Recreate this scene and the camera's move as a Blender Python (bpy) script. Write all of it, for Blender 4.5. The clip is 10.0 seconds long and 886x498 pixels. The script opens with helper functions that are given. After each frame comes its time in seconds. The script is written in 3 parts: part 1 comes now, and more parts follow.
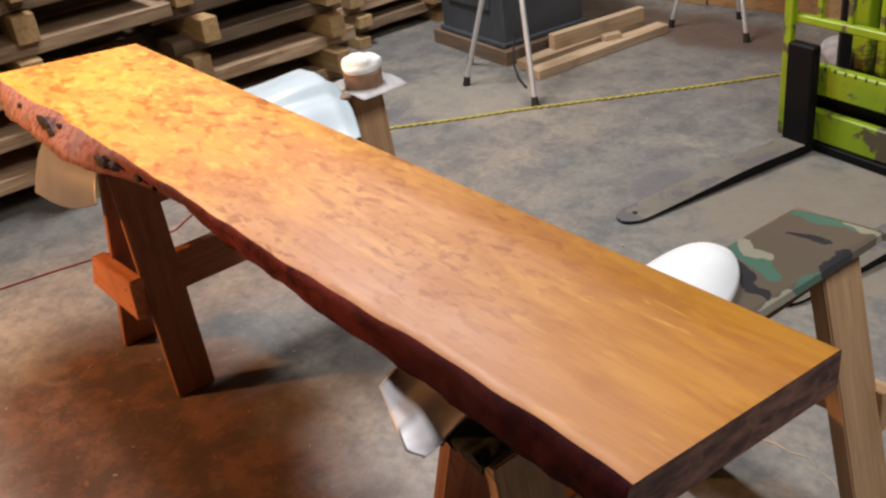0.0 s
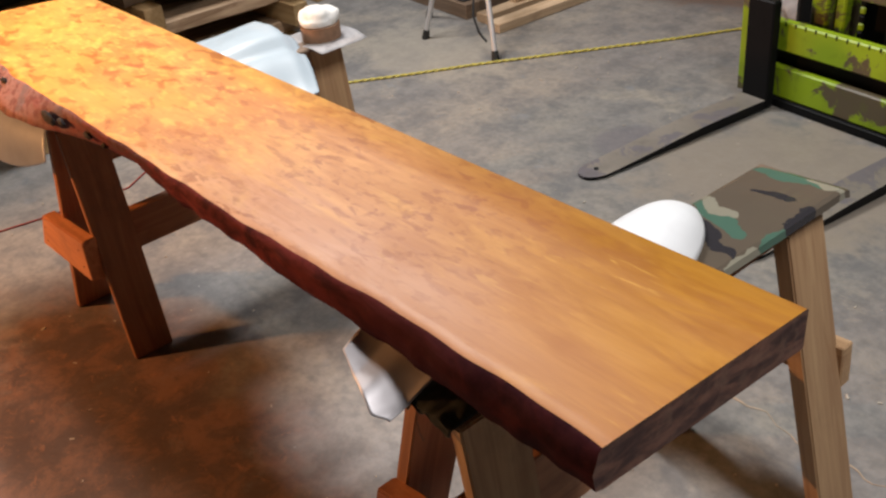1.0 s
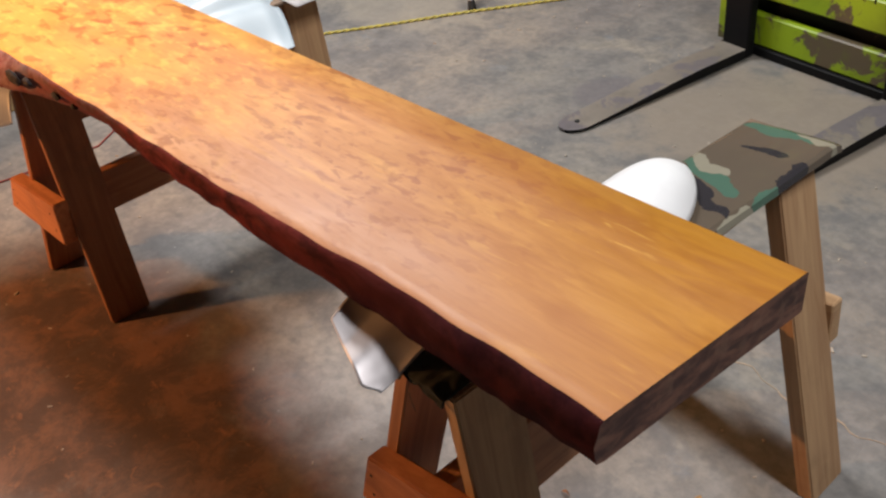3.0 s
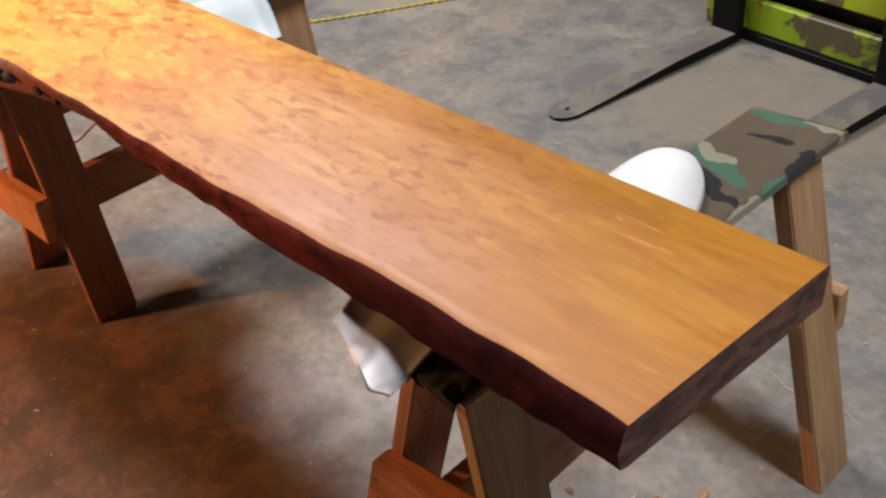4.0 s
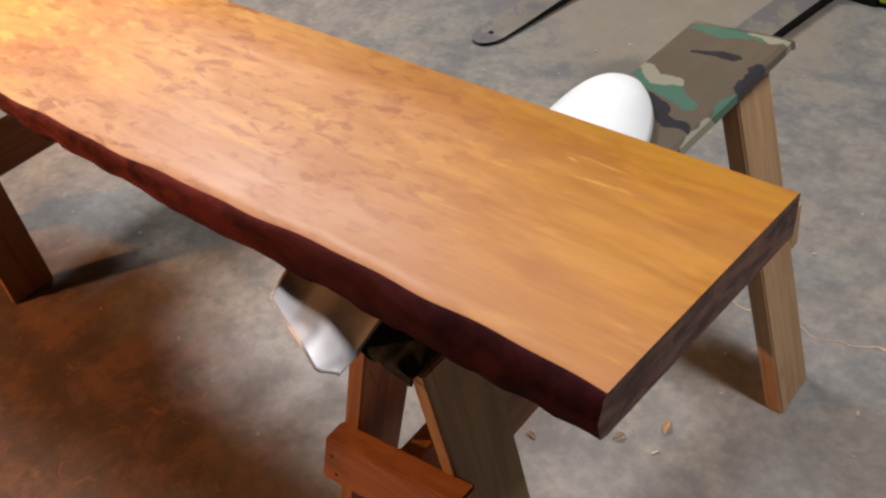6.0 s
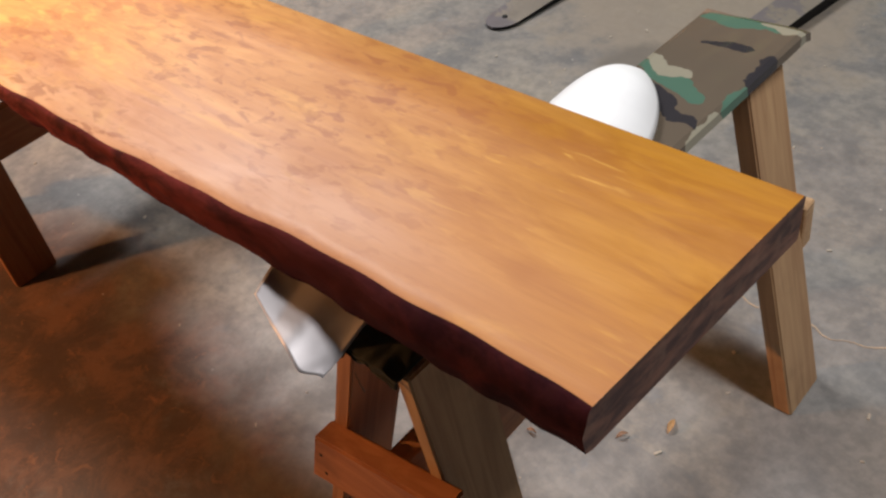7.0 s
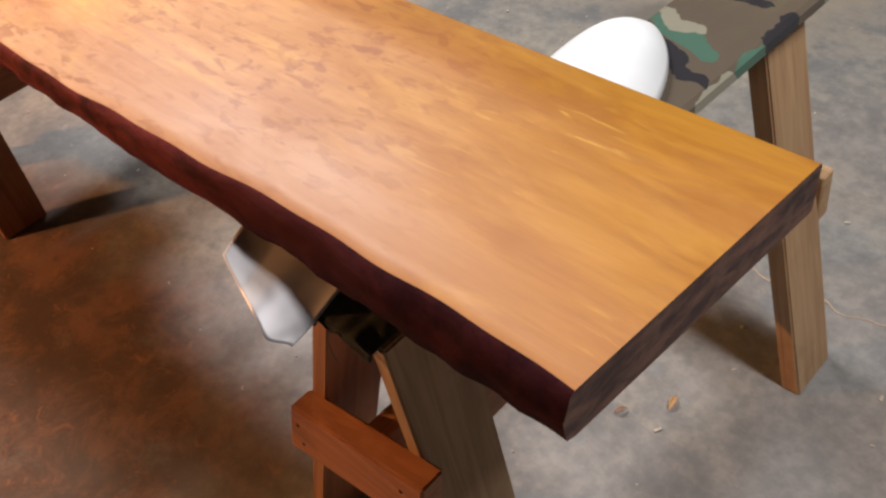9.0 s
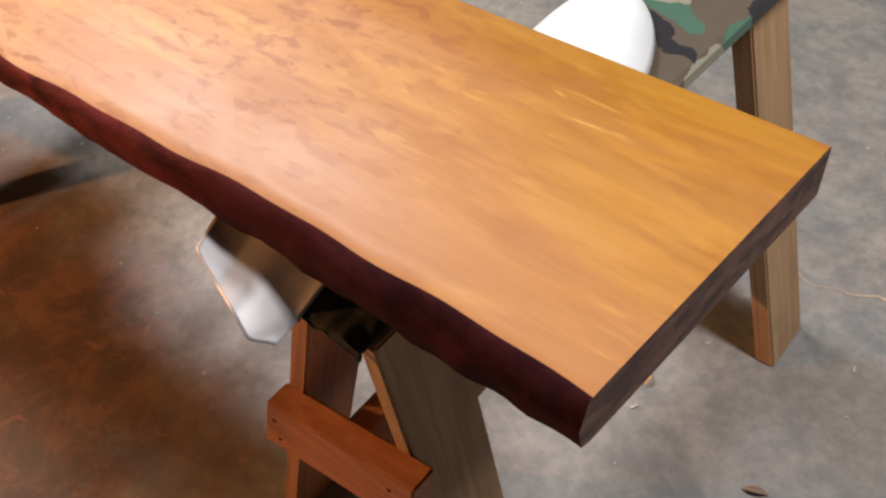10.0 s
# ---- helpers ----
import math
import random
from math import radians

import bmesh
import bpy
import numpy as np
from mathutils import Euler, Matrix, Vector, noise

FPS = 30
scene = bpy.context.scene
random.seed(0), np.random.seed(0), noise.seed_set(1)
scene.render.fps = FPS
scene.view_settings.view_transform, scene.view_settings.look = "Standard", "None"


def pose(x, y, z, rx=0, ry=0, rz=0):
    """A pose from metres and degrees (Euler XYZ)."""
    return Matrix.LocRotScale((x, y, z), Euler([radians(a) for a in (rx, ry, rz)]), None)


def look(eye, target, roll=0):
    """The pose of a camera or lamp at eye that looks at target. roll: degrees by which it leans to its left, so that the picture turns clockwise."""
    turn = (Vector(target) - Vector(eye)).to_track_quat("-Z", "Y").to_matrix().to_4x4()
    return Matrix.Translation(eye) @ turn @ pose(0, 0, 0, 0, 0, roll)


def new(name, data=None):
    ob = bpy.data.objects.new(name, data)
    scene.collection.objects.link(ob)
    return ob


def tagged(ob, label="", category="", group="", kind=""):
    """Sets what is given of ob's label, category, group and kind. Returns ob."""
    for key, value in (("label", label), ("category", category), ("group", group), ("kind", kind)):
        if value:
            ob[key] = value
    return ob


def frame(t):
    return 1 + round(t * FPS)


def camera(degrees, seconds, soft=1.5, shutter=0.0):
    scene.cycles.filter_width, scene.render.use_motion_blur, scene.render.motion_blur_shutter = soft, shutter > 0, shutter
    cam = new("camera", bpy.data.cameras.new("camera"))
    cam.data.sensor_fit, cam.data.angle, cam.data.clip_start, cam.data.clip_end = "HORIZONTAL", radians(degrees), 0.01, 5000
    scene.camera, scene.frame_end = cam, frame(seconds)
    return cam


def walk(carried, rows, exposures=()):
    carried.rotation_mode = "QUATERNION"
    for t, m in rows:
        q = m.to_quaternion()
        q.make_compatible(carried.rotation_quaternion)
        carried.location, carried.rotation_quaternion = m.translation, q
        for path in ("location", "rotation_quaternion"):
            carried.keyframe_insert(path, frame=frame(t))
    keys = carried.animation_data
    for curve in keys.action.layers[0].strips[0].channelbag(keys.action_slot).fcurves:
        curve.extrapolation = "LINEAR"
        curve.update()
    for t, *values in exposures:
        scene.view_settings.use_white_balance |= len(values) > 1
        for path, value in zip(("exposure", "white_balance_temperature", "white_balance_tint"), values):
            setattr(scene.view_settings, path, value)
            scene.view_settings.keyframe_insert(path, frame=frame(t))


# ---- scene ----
cam = camera(50.7, 10.0, soft=2.4)
PATH = [
    (0, (0.53, -0.992, 1.644), (-0.906, 0.0, 0.667), -7.6),
    (0.5, (0.513, -0.982, 1.64), (-0.887, 0.015, 0.617), -7.8),
    (1, (0.499, -0.98, 1.636), (-0.848, 0.042, 0.567), -6.6),
    (1.5, (0.49, -0.976, 1.64), (-0.816, 0.041, 0.518), -6.4),
    (2, (0.482, -0.981, 1.641), (-0.816, 0.049, 0.521), -6.2),
    (2.5, (0.47, -0.972, 1.638), (-0.81, 0.052, 0.491), -6.4),
    (4, (0.384, -0.962, 1.621), (-0.846, 0.074, 0.432), -6.7),
    (4.5, (0.355, -0.955, 1.609), (-0.819, 0.101, 0.381), -7.1),
    (5, (0.315, -0.946, 1.602), (-0.824, 0.109, 0.341), -8.1),
    (5.5, (0.291, -0.946, 1.592), (-0.789, 0.124, 0.293), -8.3),
    (5.7, (0.288, -0.927, 1.589), (-0.773, 0.144, 0.276), -8.4),
    (7, (0.288, -0.834, 1.569), (-0.794, 0.169, 0.219), -9.2),
    (7.5, (0.291, -0.806, 1.556), (-0.803, 0.188, 0.207), -8.9),
    (8, (0.289, -0.786, 1.536), (-0.808, 0.157, 0.155), -9.6),
    (8.5, (0.283, -0.776, 1.515), (-0.801, 0.142, 0.106), -10.2),
    (9, (0.269, -0.764, 1.508), (-0.805, 0.169, 0.102), -9.0),
    (9.5, (0.24, -0.749, 1.505), (-0.78, 0.177, 0.055), -8.5),
    (10, (0.184, -0.752, 1.494), (-0.759, 0.212, 0.017), -6.6),
]
walk(cam, [(t, look(eye, target, roll)) for t, eye, target, roll in PATH], [(0, 0.02), (5.5, 0.04), (8.5, 0.10), (10, 0.27)])

# ---- light ----
world = bpy.data.worlds.new("world")
scene.world = world
world.use_nodes = True
world.node_tree.nodes["Background"].inputs[0].default_value = (0.9, 0.95, 1.0, 1)
world.node_tree.nodes["Background"].inputs[1].default_value = 0.006


def area_lamp(name, m, sx, sy, watts, colour):
    d = bpy.data.lights.new(name, "AREA")
    d.shape, d.size, d.size_y, d.energy, d.color = "RECTANGLE", sx, sy, watts, colour
    ob = new(name, d)
    ob.matrix_world = m
    return ob


def spot_lamp(name, m, radius, watts, colour, cone, blend):
    d = bpy.data.lights.new(name, "SPOT")
    d.shadow_soft_size, d.energy, d.color = radius, watts, colour
    d.spot_size, d.spot_blend = radians(cone), blend
    ob = new(name, d)
    ob.matrix_world = m
    return ob


STRIPS = [(-3.1, 1.05, 3.9, 160, 165), (1.05, 0.40, 3.9, 180, 112)]
for x, y, z, turn, watts in STRIPS:
    area_lamp("strip_lamp", pose(x, y, z - 0.1, 0, 0, turn), 1.5, 0.4, watts, (1.0, 0.97, 0.96))
# a bare lamp hung low over the knotty end, and a warm work lamp on the floor side
BULB = (-2.22, -0.34, 1.62)
hung = new("hanging_lamp_bulb", bpy.data.lights.new("hanging_lamp_bulb", "POINT"))
hung.data.energy, hung.data.shadow_soft_size, hung.data.color = 17, 0.07, (1.0, 0.77, 0.52)
hung.location = BULB
WORK_LAMP = (-3.0, -2.05, 1.5)
spot_lamp("work_lamp_bulb", look(WORK_LAMP, (-1.3, -0.35, 0.35)), 0.07, 275, (1.0, 0.45, 0.16), 95, 0.6)


# ---- materials ----
class Nodes:
    """A short way to write node materials."""

    def __init__(self, name, rough=0.6, metal=0.0):
        self.mat = bpy.data.materials.new(name)
        self.mat.use_nodes = True
        self.tree = self.mat.node_tree
        self.bsdf = self.tree.nodes["Principled BSDF"]
        self.bsdf.inputs["Roughness"].default_value = rough
        self.bsdf.inputs["Metallic"].default_value = metal
        self.coords = self.add("ShaderNodeTexCoord").outputs["Object"]

    def add(self, kind):
        return self.tree.nodes.new(kind)

    def link(self, a, b):
        if isinstance(a, (int, float)):
            b.default_value = a
        elif isinstance(a, tuple):
            b.default_value = (*a, 1) if len(a) == 3 and b.type == "RGBA" else a
        else:
            self.tree.links.new(a, b)

    def stretch(self, scale, turn=0.0, vector=None):
        n = self.add("ShaderNodeMapping")
        n.inputs["Scale"].default_value = scale
        n.inputs["Rotation"].default_value = (0, 0, radians(turn))
        self.link(vector or self.coords, n.inputs["Vector"])
        return n.outputs[0]

    def noise(self, scale, detail=4, rough=0.55, vector=None, warp=0.0):
        n = self.add("ShaderNodeTexNoise")
        n.inputs["Scale"].default_value, n.inputs["Detail"].default_value = scale, detail
        n.inputs["Roughness"].default_value, n.inputs["Distortion"].default_value = rough, warp
        self.link(vector or self.coords, n.inputs["Vector"])
        return n.outputs["Fac"]

    def voronoi(self, scale, vector=None, feature="F1"):
        n = self.add("ShaderNodeTexVoronoi")
        n.feature = feature
        n.inputs["Scale"].default_value = scale
        self.link(vector or self.coords, n.inputs["Vector"])
        return n.outputs["Distance"]

    def span(self, value, a, b, c=0.0, d=1.0):
        n = self.add("ShaderNodeMapRange")
        n.interpolation_type = "SMOOTHSTEP"
        self.link(value, n.inputs[0])
        for k, v in zip((1, 2, 3, 4), (a, b, c, d)):
            n.inputs[k].default_value = v
        return n.outputs[0]

    def math(self, op, a, b=0.0):
        n = self.add("ShaderNodeMath")
        n.operation = op
        self.link(a, n.inputs[0]), self.link(b, n.inputs[1])
        return n.outputs[0]

    def mix(self, fac, a, b, mode="MIX"):
        n = self.add("ShaderNodeMix")
        n.data_type, n.blend_type = "RGBA", mode
        self.link(fac, n.inputs[0]), self.link(a, n.inputs[6]), self.link(b, n.inputs[7])
        return n.outputs[2]

    def axes(self):
        n = self.add("ShaderNodeSeparateXYZ")
        self.link(self.coords, n.inputs[0])
        return n.outputs

    def each(self):
        return self.add("ShaderNodeObjectInfo").outputs["Random"]

    def colour(self, c):
        self.link(c, self.bsdf.inputs["Base Color"])
        return self

    def rough(self, r):
        self.link(r, self.bsdf.inputs["Roughness"])
        return self

    def bump(self, height, strength=0.3, distance=0.005):
        n = self.add("ShaderNodeBump")
        n.inputs["Strength"].default_value, n.inputs["Distance"].default_value = strength, distance
        self.link(height, n.inputs["Height"])
        self.link(n.outputs[0], self.bsdf.inputs["Normal"])
        return self


def concrete():
    m = Nodes("stained_concrete")
    x, y, z = m.axes()
    big, mid, fine = m.noise(0.9, 5, 0.6, warp=0.3), m.noise(5.5, 7, 0.7, warp=0.15), m.noise(38, 4, 0.6)
    c = m.mix(m.span(big, 0.35, 0.65), (0.225, 0.22, 0.215), (0.30, 0.27, 0.23))
    c = m.mix(m.span(mid, 0.40, 0.66, 0, 0.9), c, (0.140, 0.138, 0.138))
    c = m.mix(m.span(m.noise(2.6, 5, 0.7, m.stretch((1.0, 1.7, 1.0), 35), 0.3), 0.52, 0.70, 0, 0.6), c, (0.36, 0.32, 0.26))
    c = m.mix(m.span(m.noise(7.0, 5, 0.7), 0.58, 0.72, 0, 0.5), c, (0.17, 0.20, 0.235))
    c = m.mix(m.span(m.noise(15, 5, 0.7), 0.45, 0.70, 0, 0.35), c, (0.11, 0.105, 0.10))
    c = m.mix(m.span(fine, 0.35, 0.7, 0, 0.35), c, (0.10, 0.10, 0.10))
    c = m.mix(m.span(m.voronoi(9.0), 0.035, 0.02, 0, 0.6), c, (0.55, 0.53, 0.5))
    def spot(cx, cy, rx, ry, tone, most):
        u, v = m.math("DIVIDE", m.math("SUBTRACT", x, cx), rx), m.math("DIVIDE", m.math("SUBTRACT", y, cy), ry)
        r = m.math("ADD", m.math("SQRT", m.math("ADD", m.math("MULTIPLY", u, u), m.math("MULTIPLY", v, v))), m.math("MULTIPLY", m.math("SUBTRACT", mid, 0.5), 1.6))
        return m.mix(m.span(r, 1.1, 0.6, 0, most), c, tone)

    c = spot(-1.0, 1.65, 0.55, 0.55, (0.27, 0.225, 0.175), 0.7)
    # brown stain with the shadow at the far side painted into it
    c = spot(-2.65, 3.15, 0.75, 0.28, (0.11, 0.065, 0.045), 0.75)
    c = spot(-1.62, 1.55, 0.12, 0.16, (0.13, 0.12, 0.135), 0.6)
    c = spot(-0.95, 1.28, 0.22, 0.14, (0.10, 0.095, 0.09), 0.6)
    c = spot(-3.0, 1.7, 0.5, 0.35, (0.33, 0.30, 0.25), 0.5)
    # the slab's red-filled shadow painted into the concrete, mottled with sanding dust
    dx = m.math("DIVIDE", m.math("ADD", x, 1.55), 0.92)
    dy = m.math("DIVIDE", m.math("ADD", y, 0.57), 0.46)
    d = m.math("SQRT", m.math("ADD", m.math("POWER", m.math("ABSOLUTE", dx), 2.6), m.math("MULTIPLY", dy, dy)))
    d = m.math("ADD", d, m.math("MULTIPLY", m.math("SUBTRACT", m.noise(3.2, 5, 0.6), 0.5), 0.9))
    dusty_shade = m.mix(m.span(m.noise(7, 6, 0.75, warp=0.4), 0.42, 0.64), (0.068, 0.034, 0.027), (0.165, 0.074, 0.044))
    dusty_shade = m.mix(m.span(m.noise(22, 5, 0.75, warp=0.6), 0.56, 0.70, 0, 0.75), dusty_shade, (0.26, 0.108, 0.052))
    dusty_shade = m.mix(m.span(m.noise(13, 5, 0.7), 0.56, 0.70, 0, 0.6), dusty_shade, (0.045, 0.022, 0.020))
    c = m.mix(m.math("MULTIPLY", m.span(d, 1.15, 0.50, 0, 0.90), m.span(m.noise(5, 6, 0.75), 0.26, 0.46, 0.55, 1.0)), c, dusty_shade)
    m.colour(c).rough(m.span(mid, 0.3, 0.7, 0.42, 0.62))
    return m.bump(m.math("ADD", m.noise(60, 4), m.math("MULTIPLY", mid, 2.0)), 0.12, 0.004).mat


def slab_wood():
    m = Nodes("figured_red_hardwood", 0.45)
    x, y, z = m.axes()
    k = m.math
    grain = m.noise(1.8, 5, 0.55, m.stretch((0.9, 8.0, 8.0), 3), 0.9)
    fine = m.noise(15, 4, 0.6, m.stretch((0.6, 9.0, 9.0), 3), 0.3)
    lines = m.noise(5.5, 4, 0.6, m.stretch((0.5, 9.0, 9.0), 3), 0.4)
    sway = m.noise(3.0, 3, 0.5)
    drifted = m.noise(6.5, 5, 0.62, m.stretch((0.75, 3.2, 3.2), 7), 0.9)
    c = m.mix(m.span(k("ADD", k("MULTIPLY", grain, 0.45), k("MULTIPLY", drifted, 0.55)), 0.36, 0.64), (0.44, 0.178, 0.050), (0.64, 0.318, 0.102))
    c = m.mix(m.span(lines, 0.50, 0.68, 0, 0.24), c, (0.33, 0.105, 0.030))
    # warmer heartwood towards the knotty end, brightened in colour for the lamp above
    c = m.mix(m.span(x, -0.85, -1.9, 0, 0.60), c, (0.76, 0.36, 0.075))
    # golden clear wood along the straight edge and at the sawn end
    tone = k("ADD", k("ADD", k("MULTIPLY", grain, 0.3), k("MULTIPLY", lines, 0.25)), k("MULTIPLY", drifted, 0.45))
    diag = k("ADD", k("ADD", x, k("MULTIPLY", y, 1.5)), k("MULTIPLY", k("SUBTRACT", sway, 0.5), 0.5))
    golden = m.span(diag, -0.95, -0.30)
    c = m.mix(k("MULTIPLY", golden, 0.88), c, m.mix(m.span(tone, 0.36, 0.64), (0.30, 0.116, 0.008), (0.42, 0.190, 0.014)))
    # a paler, pinkish band of sapwood beside the live edge
    band = k("MULTIPLY", m.span(k("ADD", y, k("MULTIPLY", k("SUBTRACT", grain, 0.5), 0.22)), -0.20, -0.33), k("MULTIPLY", m.span(x, -1.75, -1.15), m.span(x, -0.20, -0.50, 0.25, 1.0)))
    c = m.mix(k("MULTIPLY", band, 0.55), c, m.mix(m.span(drifted, 0.40, 0.62), (0.56, 0.295, 0.175), (0.38, 0.150, 0.080)))
    c = m.mix(m.span(x, -0.95, -0.35, 0, 0.55), c, m.mix(golden, (0.33, 0.135, 0.045), c))
    # broken flecks, dense in the middle and thinning out towards the clear end
    drift = m.noise(2.2, 3, 0.5, m.stretch((0.8, 1.5, 1.0), 12), 0.3)
    burl = k("MULTIPLY", m.span(x, -0.12, -0.70, 0.04, 1.0), m.span(drift, 0.34, 0.60, 0.12, 1.0))
    fleck = m.noise(19, 3, 0.5, m.stretch((1.0, 2.3, 1.0), -20), 0.4)
    c = m.mix(k("MULTIPLY", m.span(fleck, 0.54, 0.64, 0, 0.72), burl), c, (0.27, 0.082, 0.026))
    small = m.noise(34, 3, 0.5, m.stretch((1.0, 2.0, 1.0), 30), 0.5)
    c = m.mix(k("MULTIPLY", m.span(small, 0.54, 0.68, 0, 0.40), burl), c, (0.25, 0.075, 0.024))
    cloud = m.noise(4.2, 4, 0.55, m.stretch((0.8, 2.2, 1.0), 8), 1.0)
    c = m.mix(m.span(cloud, 0.46, 0.70, 0, 0.34), c, (0.30, 0.105, 0.030))
    # the surface sheen, painted into the colour as lighter golden streaks
    sheen = m.noise(5.0, 5, 0.6, m.stretch((0.7, 2.8, 1.0), 10), 0.8)
    c = m.mix(k("MULTIPLY", m.span(sheen, 0.52, 0.70, 0, 0.42), k("SUBTRACT", 1.0, k("MULTIPLY", golden, 0.7))), c, (0.66, 0.36, 0.085))
    # blistered figure at the knotty end: broad russet patches and painted yellow highlights
    broad = m.noise(3.6, 3, 0.5, m.stretch((1.0, 1.6, 1.0), 25), 0.2)
    blister = m.noise(23, 3, 0.5, m.stretch((1.0, 2.0, 1.0), 42), 0.2)
    dimple = m.noise(15, 3, 0.5, m.stretch((1.0, 2.1, 1.0), 36), 0.3)
    far_end = m.span(k("ADD", x, k("MULTIPLY", k("SUBTRACT", drift, 0.5), 0.7)), -0.80, -1.45)
    c = m.mix(k("MULTIPLY", far_end, 0.70), c, m.mix(m.span(broad, 0.36, 0.64), (0.64, 0.240, 0.046), (0.86, 0.40, 0.075)))
    c = m.mix(k("MULTIPLY", m.span(blister, 0.48, 0.70, 0, 0.60), far_end), c, (0.95, 0.53, 0.11))
    c = m.mix(k("MULTIPLY", k("MULTIPLY", m.span(dimple, 0.53, 0.66, 0, 0.85), m.span(broad, 0.70, 0.40, 0.35, 1.0)), far_end), c, (0.42, 0.125, 0.020))
    c = m.mix(m.span(fine, 0.45, 0.78, 0, 0.20), c, (0.22, 0.07, 0.02))
    # short chatoyant glints painted as pale yellow streaks across the grain at the clear end
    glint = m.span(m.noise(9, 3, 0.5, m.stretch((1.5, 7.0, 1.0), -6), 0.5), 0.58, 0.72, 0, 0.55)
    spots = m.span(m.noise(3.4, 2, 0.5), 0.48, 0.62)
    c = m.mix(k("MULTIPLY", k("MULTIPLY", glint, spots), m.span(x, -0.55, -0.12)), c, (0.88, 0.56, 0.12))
    m.colour(c).rough(m.span(cloud, 0.3, 0.7, 0.42, 0.56))
    m.bsdf.inputs["Specular IOR Level"].default_value = 0.40
    m.bsdf.inputs["Coat Weight"].default_value = 0.12
    m.bsdf.inputs["Coat Roughness"].default_value = 0.34
    return m.bump(k("ADD", fine, cloud), 0.10, 0.002).mat


def bark():
    m = Nodes("dark_red_live_edge", 0.75)
    m.bsdf.inputs["Specular IOR Level"].default_value = 0.07
    a, b = m.noise(9, 5, 0.65, m.stretch((1.0, 1.0, 2.2)), 0.8), m.noise(45, 4)
    c = m.mix(m.span(a, 0.35, 0.7), (0.042, 0.007, 0.010), (0.200, 0.034, 0.032))
    x, y, z = m.axes()
    # near end darkened in colour, where the work lamp's light fades
    c = m.mix(m.span(m.math("ADD", x, a), -0.25, 0.25, 0, 0.75), c, m.mix(m.span(b, 0.4, 0.65), (0.007, 0.002, 0.005), (0.022, 0.005, 0.010)))
    # pinkish-grey bark at the knotty end, painted paler for the lamplight on it
    pale = m.span(m.math("ADD", x, m.math("MULTIPLY", a, 0.7)), -0.75, -1.75)
    c = m.mix(m.math("MULTIPLY", pale, 0.8), c, m.mix(m.span(b, 0.35, 0.65), (0.23, 0.110, 0.098), (0.46, 0.270, 0.245)))
    c = m.mix(m.math("MULTIPLY", pale, m.span(m.noise(14, 3), 0.54, 0.64, 0, 0.7)), c, (0.15, 0.13, 0.145))
    c = m.mix(m.span(b, 0.5, 0.75, 0, 0.5), c, (0.03, 0.008, 0.008))
    return m.colour(c).bump(m.math("ADD", a, m.math("MULTIPLY", b, 0.3)), 0.5, 0.006).mat


def end_grain():
    m = Nodes("dark_sawn_end_grain", 0.55)
    rays = m.noise(10, 5, 0.6, m.stretch((1.0, 1.6, 5.0), 0), 0.4)
    saw = m.noise(30, 3, 0.5, m.stretch((1.0, 1.6, 1.4), 0), 0.5)
    c = m.mix(m.span(rays, 0.35, 0.68), (0.040, 0.013, 0.011), (0.17, 0.075, 0.050))
    c = m.mix(m.span(saw, 0.48, 0.75, 0, 0.38), c, (0.21, 0.120, 0.080))
    return m.colour(c).bump(saw, 0.3, 0.003).mat


def lumber(name, dark, light, spread=0.35, rough=0.65, grime=0.35):
    m = Nodes(name, rough)
    shift = m.add("ShaderNodeVectorMath")
    shift.operation = "ADD"
    m.link(m.coords, shift.inputs[0])
    m.link(m.math("MULTIPLY", m.each(), 40.0), shift.inputs[1])
    m.coords = shift.outputs[0]
    grain = m.noise(3.5, 5, 0.6, m.stretch((0.7, 11.0, 11.0)), 1.2)
    c = m.mix(m.span(grain, 0.28, 0.72), dark, light)
    tone = m.span(m.each(), 0, 1, 1 - spread, 1 + spread * 0.4)
    n = m.add("ShaderNodeHueSaturation")
    m.link(tone, n.inputs["Value"]), m.link(c, n.inputs["Color"])
    c = n.outputs[0]
    c = m.mix(m.span(m.noise(5, 5, 0.65), 0.52, 0.75, 0, grime), c, tuple(v * 0.35 for v in dark))
    c = m.mix(m.span(m.voronoi(4.5), 0.06, 0.02, 0, 0.7), c, tuple(v * 0.4 for v in dark))
    return m.colour(c).bump(grain, 0.25, 0.003).mat


def painted(name, paint, bare, rough=0.45, wear=0.6, scale=7.0, metal=0.0, shine=0.5):
    m = Nodes(name, rough, metal)
    m.bsdf.inputs["Specular IOR Level"].default_value = shine
    a = m.noise(scale, 6, 0.7, warp=0.5)
    c = m.mix(m.span(m.noise(3, 4), 0.3, 0.7), paint, tuple(v * 0.75 for v in paint))
    c = m.mix(m.span(a, wear - 0.02, wear + 0.03), c, bare)
    c = m.mix(m.span(m.noise(25, 4), 0.5, 0.8, 0, 0.4), c, tuple(v * 0.4 for v in paint))
    return m.colour(c).bump(a, 0.15, 0.003).mat


def metal(name, tone, rough=0.35, spots=0.4):
    m = Nodes(name, rough, 1.0)
    a = m.noise(9, 5, 0.65)
    c = m.mix(m.span(a, 0.4, 0.7, 0, spots), tone, tuple(v * 0.45 for v in tone))
    m.colour(c).rough(m.span(m.noise(20, 4), 0.3, 0.7, rough * 0.75, rough * 1.3))
    return m.bump(a, 0.08, 0.002).mat


